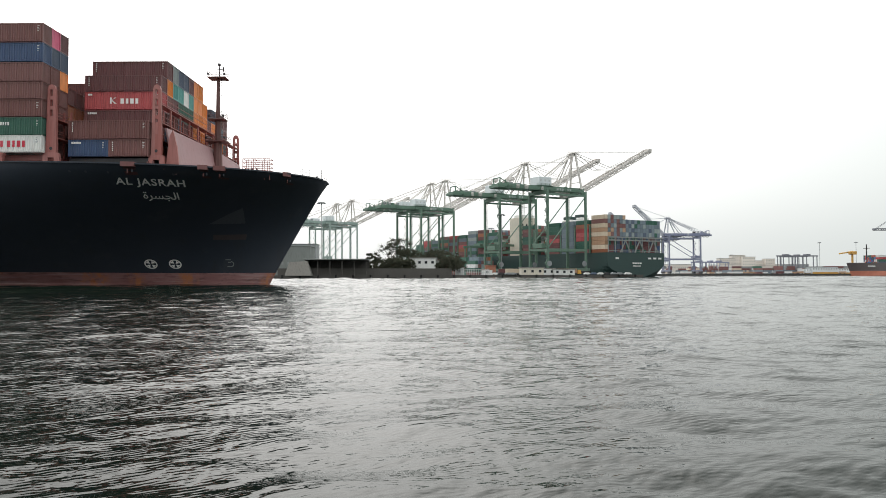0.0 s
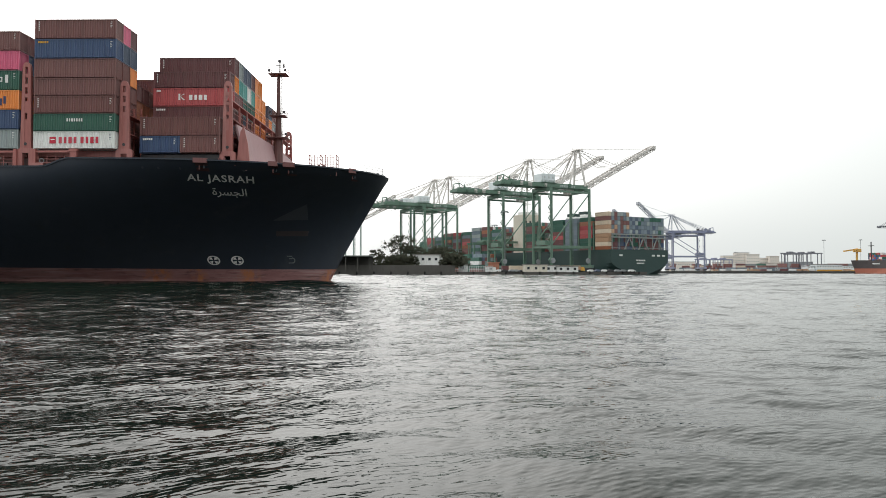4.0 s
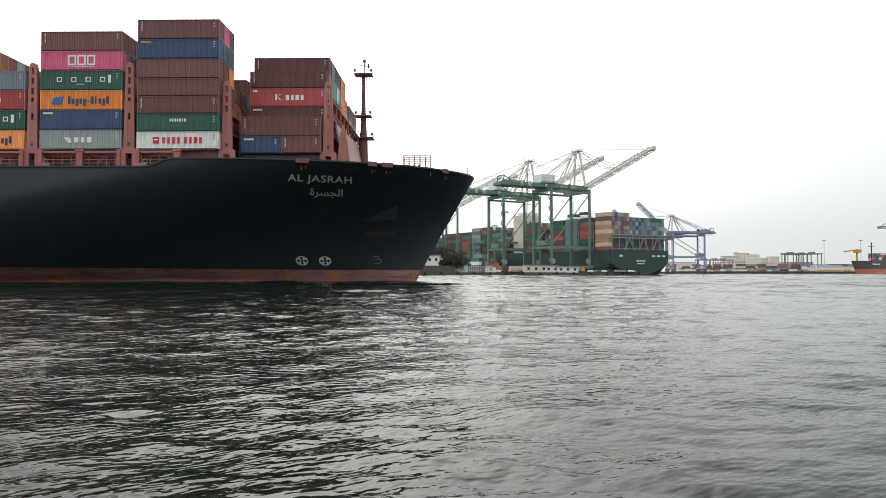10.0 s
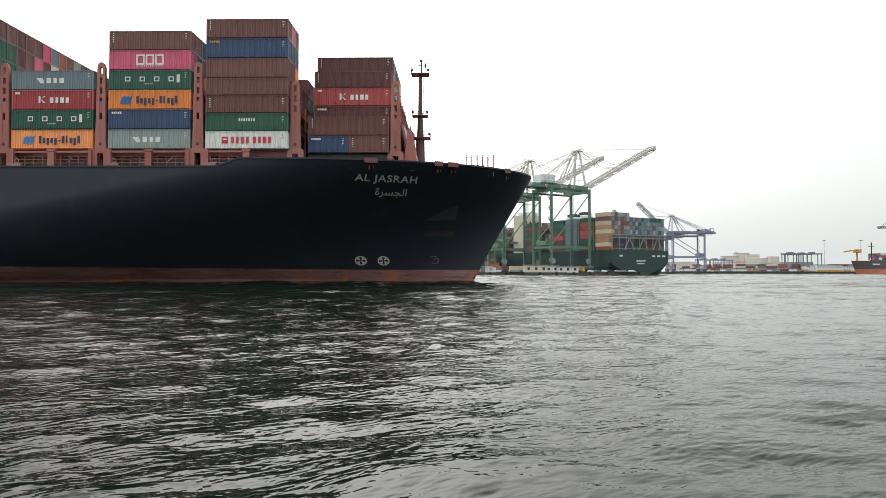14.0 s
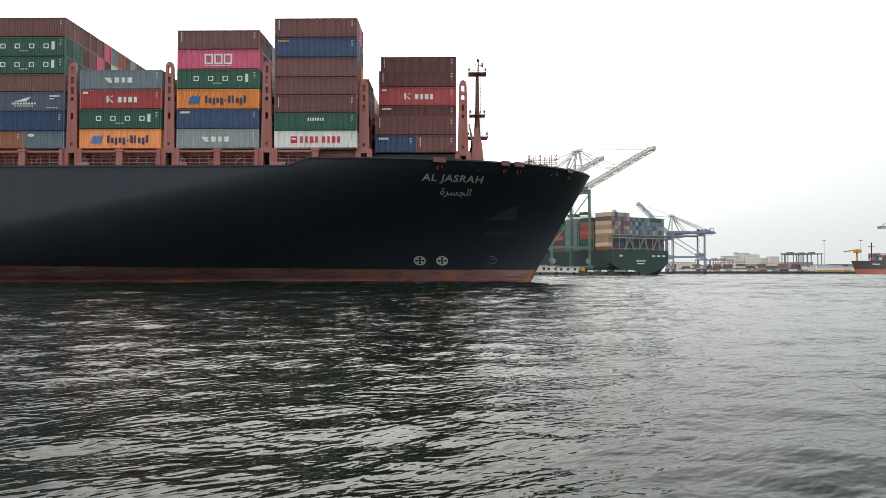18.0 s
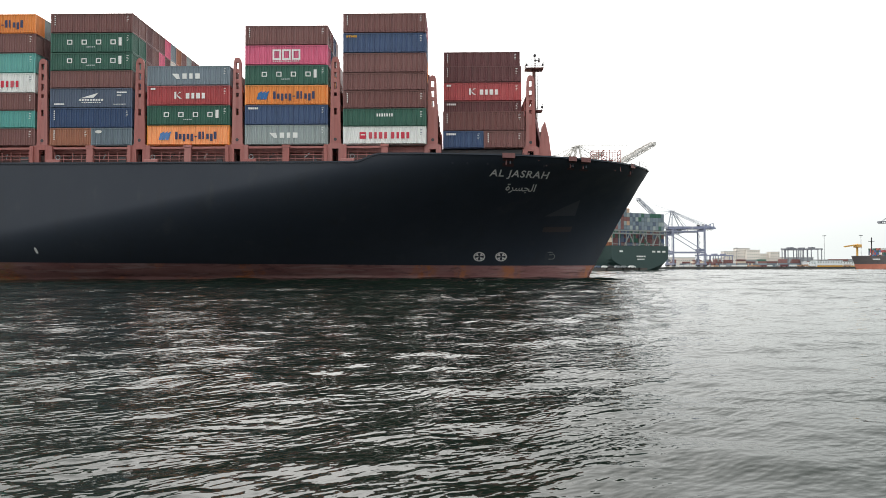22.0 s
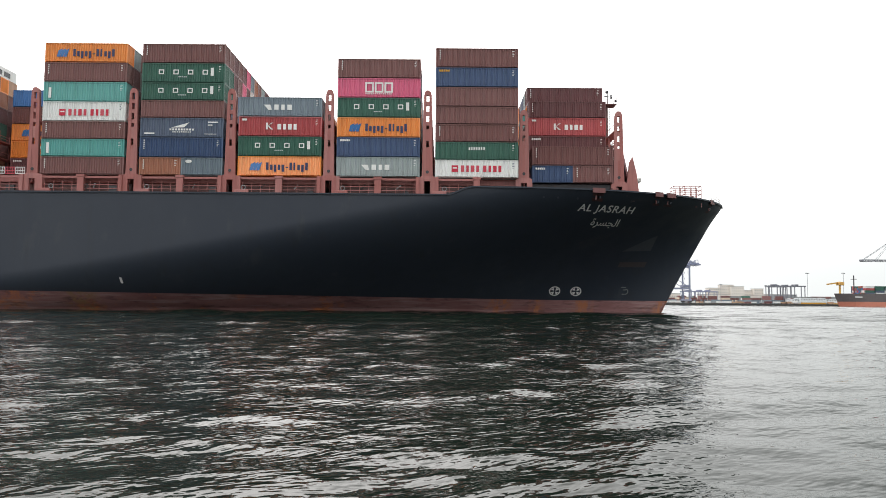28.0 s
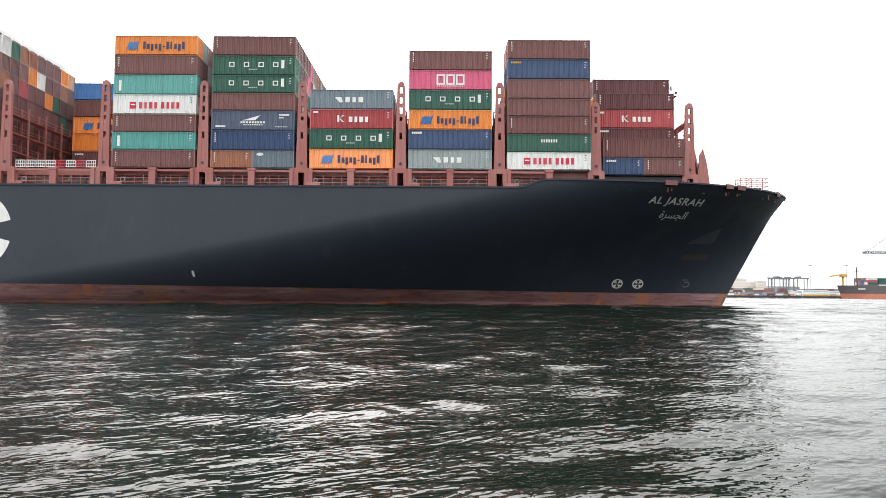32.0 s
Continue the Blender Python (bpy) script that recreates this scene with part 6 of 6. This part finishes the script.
    for px, d in ((858, 590), (838, 640), (803, 640), (878, 650), (770, 690), (895, 560)):
        x, y = away(px, d)
        yard_gantry(x, y, 31, CRANE_GREEN, "green steel rubber-tyred yard gantry")
    for i, (px, d) in enumerate(((868, 436), (874, 440))):
        x, y = away(px, d)
        house(x, y, 6, 2.6, 5.2 if i else 3.0, 8, "stacked pale site containers by the fence", "site_cabin", WHITE_INK if i == 0 else BOX_MAT["rust"], BOX_MAT["rust"])
    # road trailers with single containers under the cranes
    for i, (px, d, c) in enumerate(((934, 478, "red"), (948, 470, "rust"), (962, 482, "red"), (905, 475, "maroon"), (918, 468, "cream"), (985, 474, "green"), (1010, 470, "tan"))):
        x, y = away(px, d)
        tr = thing("terminal_trailer", "low trailer carrying one shipping container under the cranes", "trailer", "trailers under the quay cranes", at=pose(x, y, QUAY_Z, 0, 0, 12 + 9 * (i % 3)))
        part("chassis", Shape().box(-6.2, -1.2, 0.9, 6.2, 1.2, 1.3, 0.05), DARKSTEEL, tr)
        part("container", Shape().box(-6.1, -1.22, 1.31, 6.1, 1.22, 3.95, 0.06), BOX_MAT[c], tr)
        part("cab", Shape().prism([(6.6, 0.7), (8.9, 0.7), (8.8, 2.2), (8.3, 3.2), (6.6, 3.2)], -1.15, 1.15), SHIP_WHITE if i % 2 else YELLOW, tr)
        for a in (-4.6, -3.4, 4.0, 7.6):
            part("axle", Shape().beam((a, -1.2, 0.5), (a, 1.2, 0.5), 1.0, n=10), TYRE, tr)
    # parked cars along the front
    cols = [SHIP_WHITE, DARKSTEEL, GREYSTEEL, GREYSTEEL, SHIP_WHITE, BOX_MAT["navy"]]
    for i, px in enumerate((884, 893, 906, 914, 1046, 1058, 1070, 1081, 1093, 1104, 1118)):
        x, y = away(px, 425 if px < 1000 else 437)
        car = thing("parked_car", "small parked car on the quay", "car", "cars parked on the quay", at=pose(x, y, QUAY_Z, 0, 0, 8 + 7 * (i % 3)))
        part("body", Shape().prism([(-2.1, 0.35), (2.1, 0.35), (2.15, 0.9), (1.2, 1.0), (0.7, 1.5), (-1.0, 1.5), (-1.9, 1.0), (-2.15, 0.95)], -0.85, 0.85), cols[i % len(cols)], car)
        for a in (-1.3, 1.3):
            for b in (-0.8, 0.8):
                part("wheel", Shape().beam((a, b - 0.1, 0.32), (a, b + 0.1, 0.32), 0.64, n=12), TYRE, car)


FEEDER_HULL = paint("brown_grey_hull_paint", (0.13, 0.11, 0.11), 0.6, 0, 0.4, 0.3, 0.1, 0.03)
# a lighter mix of box colours, standing in for haze over the far shore
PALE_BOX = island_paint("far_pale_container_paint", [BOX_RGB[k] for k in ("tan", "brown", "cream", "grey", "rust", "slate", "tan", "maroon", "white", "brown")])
# weathered facade, its pale tone including the haze of distance
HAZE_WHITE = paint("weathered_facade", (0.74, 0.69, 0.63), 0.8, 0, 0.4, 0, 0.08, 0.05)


def build_far_shore():
    r = random.Random(3)
    for i in range(52):
        x, y = away(1196 + i * 6.0 + 2 * r.random(), 1040 + 18 * (i % 3) + r.random() * 8)
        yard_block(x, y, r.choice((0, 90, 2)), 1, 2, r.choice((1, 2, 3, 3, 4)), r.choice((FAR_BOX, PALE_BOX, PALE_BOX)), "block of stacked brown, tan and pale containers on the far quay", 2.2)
    for i in range(26):        # trailers and vans standing along the far quay
        x, y = away(1188 + i * 12.4 + 5 * r.random(), 1034)
        tr = thing("parked_trailer", "pale box trailer parked on the far quay", "trailer", "trailers on the far quay", at=pose(x, y, 2.2, 0, 0, r.choice((0, 0, 12, -8))))
        l = 5 + 6 * r.random()
        part("body", Shape().box(-l / 2, -1.2, 0.9, l / 2, 1.2, 2.6 + 1.2 * r.random(), 0.05), r.choice((SHIP_WHITE, SHIP_WHITE, GREYSTEEL, BOX_MAT["tan"], BOX_MAT["maroon"])), tr)
        for a in (-l / 3, l / 3):
            part("axle", Shape().beam((a, -1.1, 0.5), (a, 1.1, 0.5), 1.0, n=10), TYRE, tr)
    for px, d, w, h, fl in ((1292, 1300, 26, 27, 5), (1312, 1330, 22, 33, 6), (1330, 1320, 22, 30, 6), (1350, 1350, 30, 24, 5), (1368, 1340, 16, 27, 5), (1385, 1400, 40, 18, 3)):
        x, y = away(px, d)
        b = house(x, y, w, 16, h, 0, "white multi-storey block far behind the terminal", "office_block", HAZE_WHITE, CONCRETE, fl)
    for px, d in ((1247, 1080), (1266, 1090), (1281, 1100), (1400, 1060), (1420, 1080), (1438, 1060), (1404, 1100)):
        x, y = away(px, d)
        yard_gantry(x, y, 10, STERN_DARK if px > 1390 else CRANE_BLUE, "dark steel yard gantry on the far quay", 22, 24 if px > 1390 else 16, 2.2)
    for px, d, h in ((1303, 1200, 30), (1384, 1250, 30), (1459, 1080, 44), (1524, 1120, 46)):
        x, y = away(px, d)
        lamp_mast(x, y, h, 2.2)
    for px, d, w, h in ((1462, 1040, 34, 9.5), (1488, 1050, 38, 8), (1440, 1045, 24, 7.5)):
        x, y = away(px, d)
        b = house(x, y, w, 20, h, 0, "long low pale blue terminal shed on the far quay", "terminal_shed", HOUSE_GREY, ROOF_GREY, 2)
        part("dado", Shape().box(-w / 2 - 0.05, -10.12, -0.03, w / 2 + 0.05, -10.06, h * 0.3), YELLOW, b, "dull yellow band along the wall foot")
    for i in range(9):
        x, y = away(1205 + i * 42, 1240 + 70 * r.random())
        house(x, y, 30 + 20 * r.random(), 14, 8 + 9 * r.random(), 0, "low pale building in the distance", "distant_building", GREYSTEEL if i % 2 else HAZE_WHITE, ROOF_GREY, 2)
    # a red-bottomed feeder ship with yellow deck cranes, bow towards the left
    x, y = away(1512, 930)
    fs = thing("feeder_ship", "dark-hulled cargo ship with red bottom and yellow deck crane", "ship", at=pose(x, y, 0, 0, 0, 12))
    v, f, mi = [], [], []
    xs = [-7, -4, 0, 4, 9, 16, 30, 150]
    zs = [-2, 0, 5.6, 5.61, 9, 13, 15.5]
    for sd in (-1, 1):
        off = len(v)
        for xx in xs:
            for z in zs:
                stem = 2.0 - 0.42 * max(0, z)
                u = min(1, max(0, (xx - stem) / 28))
                v.append((max(xx, stem), sd * 14 * (1 - (1 - u) ** 2.2), z))
        for i in range(len(xs) - 1):
            for j in range(len(zs) - 1):
                a = off + i * len(zs) + j
                f.append((a, a + len(zs), a + len(zs) + 1, a + 1))
    s = Shape()
    for q in f:
        s.cur = 1 if max(v[i][2] for i in q) <= 5.61 else 0
        s.mi.append(s.cur)
    s.v, s.f = v, f
    part("hull", s, [FEEDER_HULL, RED_HULL], fs)
    part("bow_marking", Shape().box(14, -13.6, 10.6, 24, -13.3, 12.0), WHITE_INK, fs)
    part("deck", Shape().box(12, -11, 14.0, 149, 11, 14.2), SHIP_RED, fs)
    s = Shape().beam((4, 0, 15), (4, 0, 30), 2.4, n=10)
    s.beam((4, 0, 29), (-14, 0, 26.5), 1.6)
    s.box(1, -3, 25.5, 8, 3, 29.5, 0.3)
    part("deck_crane", s, YELLOW, fs, "yellow deck crane")
    part("foremast", Shape().beam((24, 0, 15), (24, 0, 38), 1.3, n=8).box(22, -3, 33, 26, 3, 33.6), DARKSTEEL, fs)
    feed = {}
    for bay in range(3):
        for row in range(10):
            for k in range(4):
                col = r.choice(("green", "slate", "navy", "red", "white", "green", "rust", "bright_blue"))
                if col not in feed:
                    feed[col] = Shape().box(0, 0, 0, 12.19, 2.42, 2.6, 0.06).mesh("container", BOX_MAT[col])
                part("container", feed[col], None, fs).location = (30 + 14 * bay, -12.5 + row * 2.5, 14.2 + k * 2.68)
    # far quay stones and small craft along the waterline
    for i in range(26):
        x, y = away(1180 + i * 13.5, 1028)
        bo = thing("quay_fender", "pale round fender on the far quay edge", "fender", "fenders on the far quay", at=pose(x, y, 0.4))
        part("drum", Shape().beam((0, 0, -0.5), (0, 0, 1.6), 2.2, n=10), GREYINK if i % 2 else WHITE_INK, bo)


build_land()
build_cranes()
build_moored_ship()
build_headland()
build_far_shore()


# ---- motion: the ship and its cargo slide past together ----
def ship_place(t):
    d = t - 15.0
    return -34.35 + 2.551 * d, 110.75 - 0.0225 * d - 0.002 * d * d


def motions():
    times = [0, 4, 8, 12, 16, 20, 24, 28, 32]
    walk(ship, [(t, pose(*ship_place(t), 0)) for t in times])
    walk(water, [(0, pose(0, 0, 0)), (16, pose(-6, -11, 0)), (32, pose(-12, -22, 0))])
    for ob, (x, y, z) in CARGO:
        walk(ob, [(t, pose(ship_place(t)[0] + x, ship_place(t)[1] + y, z)) for t in times])


motions()
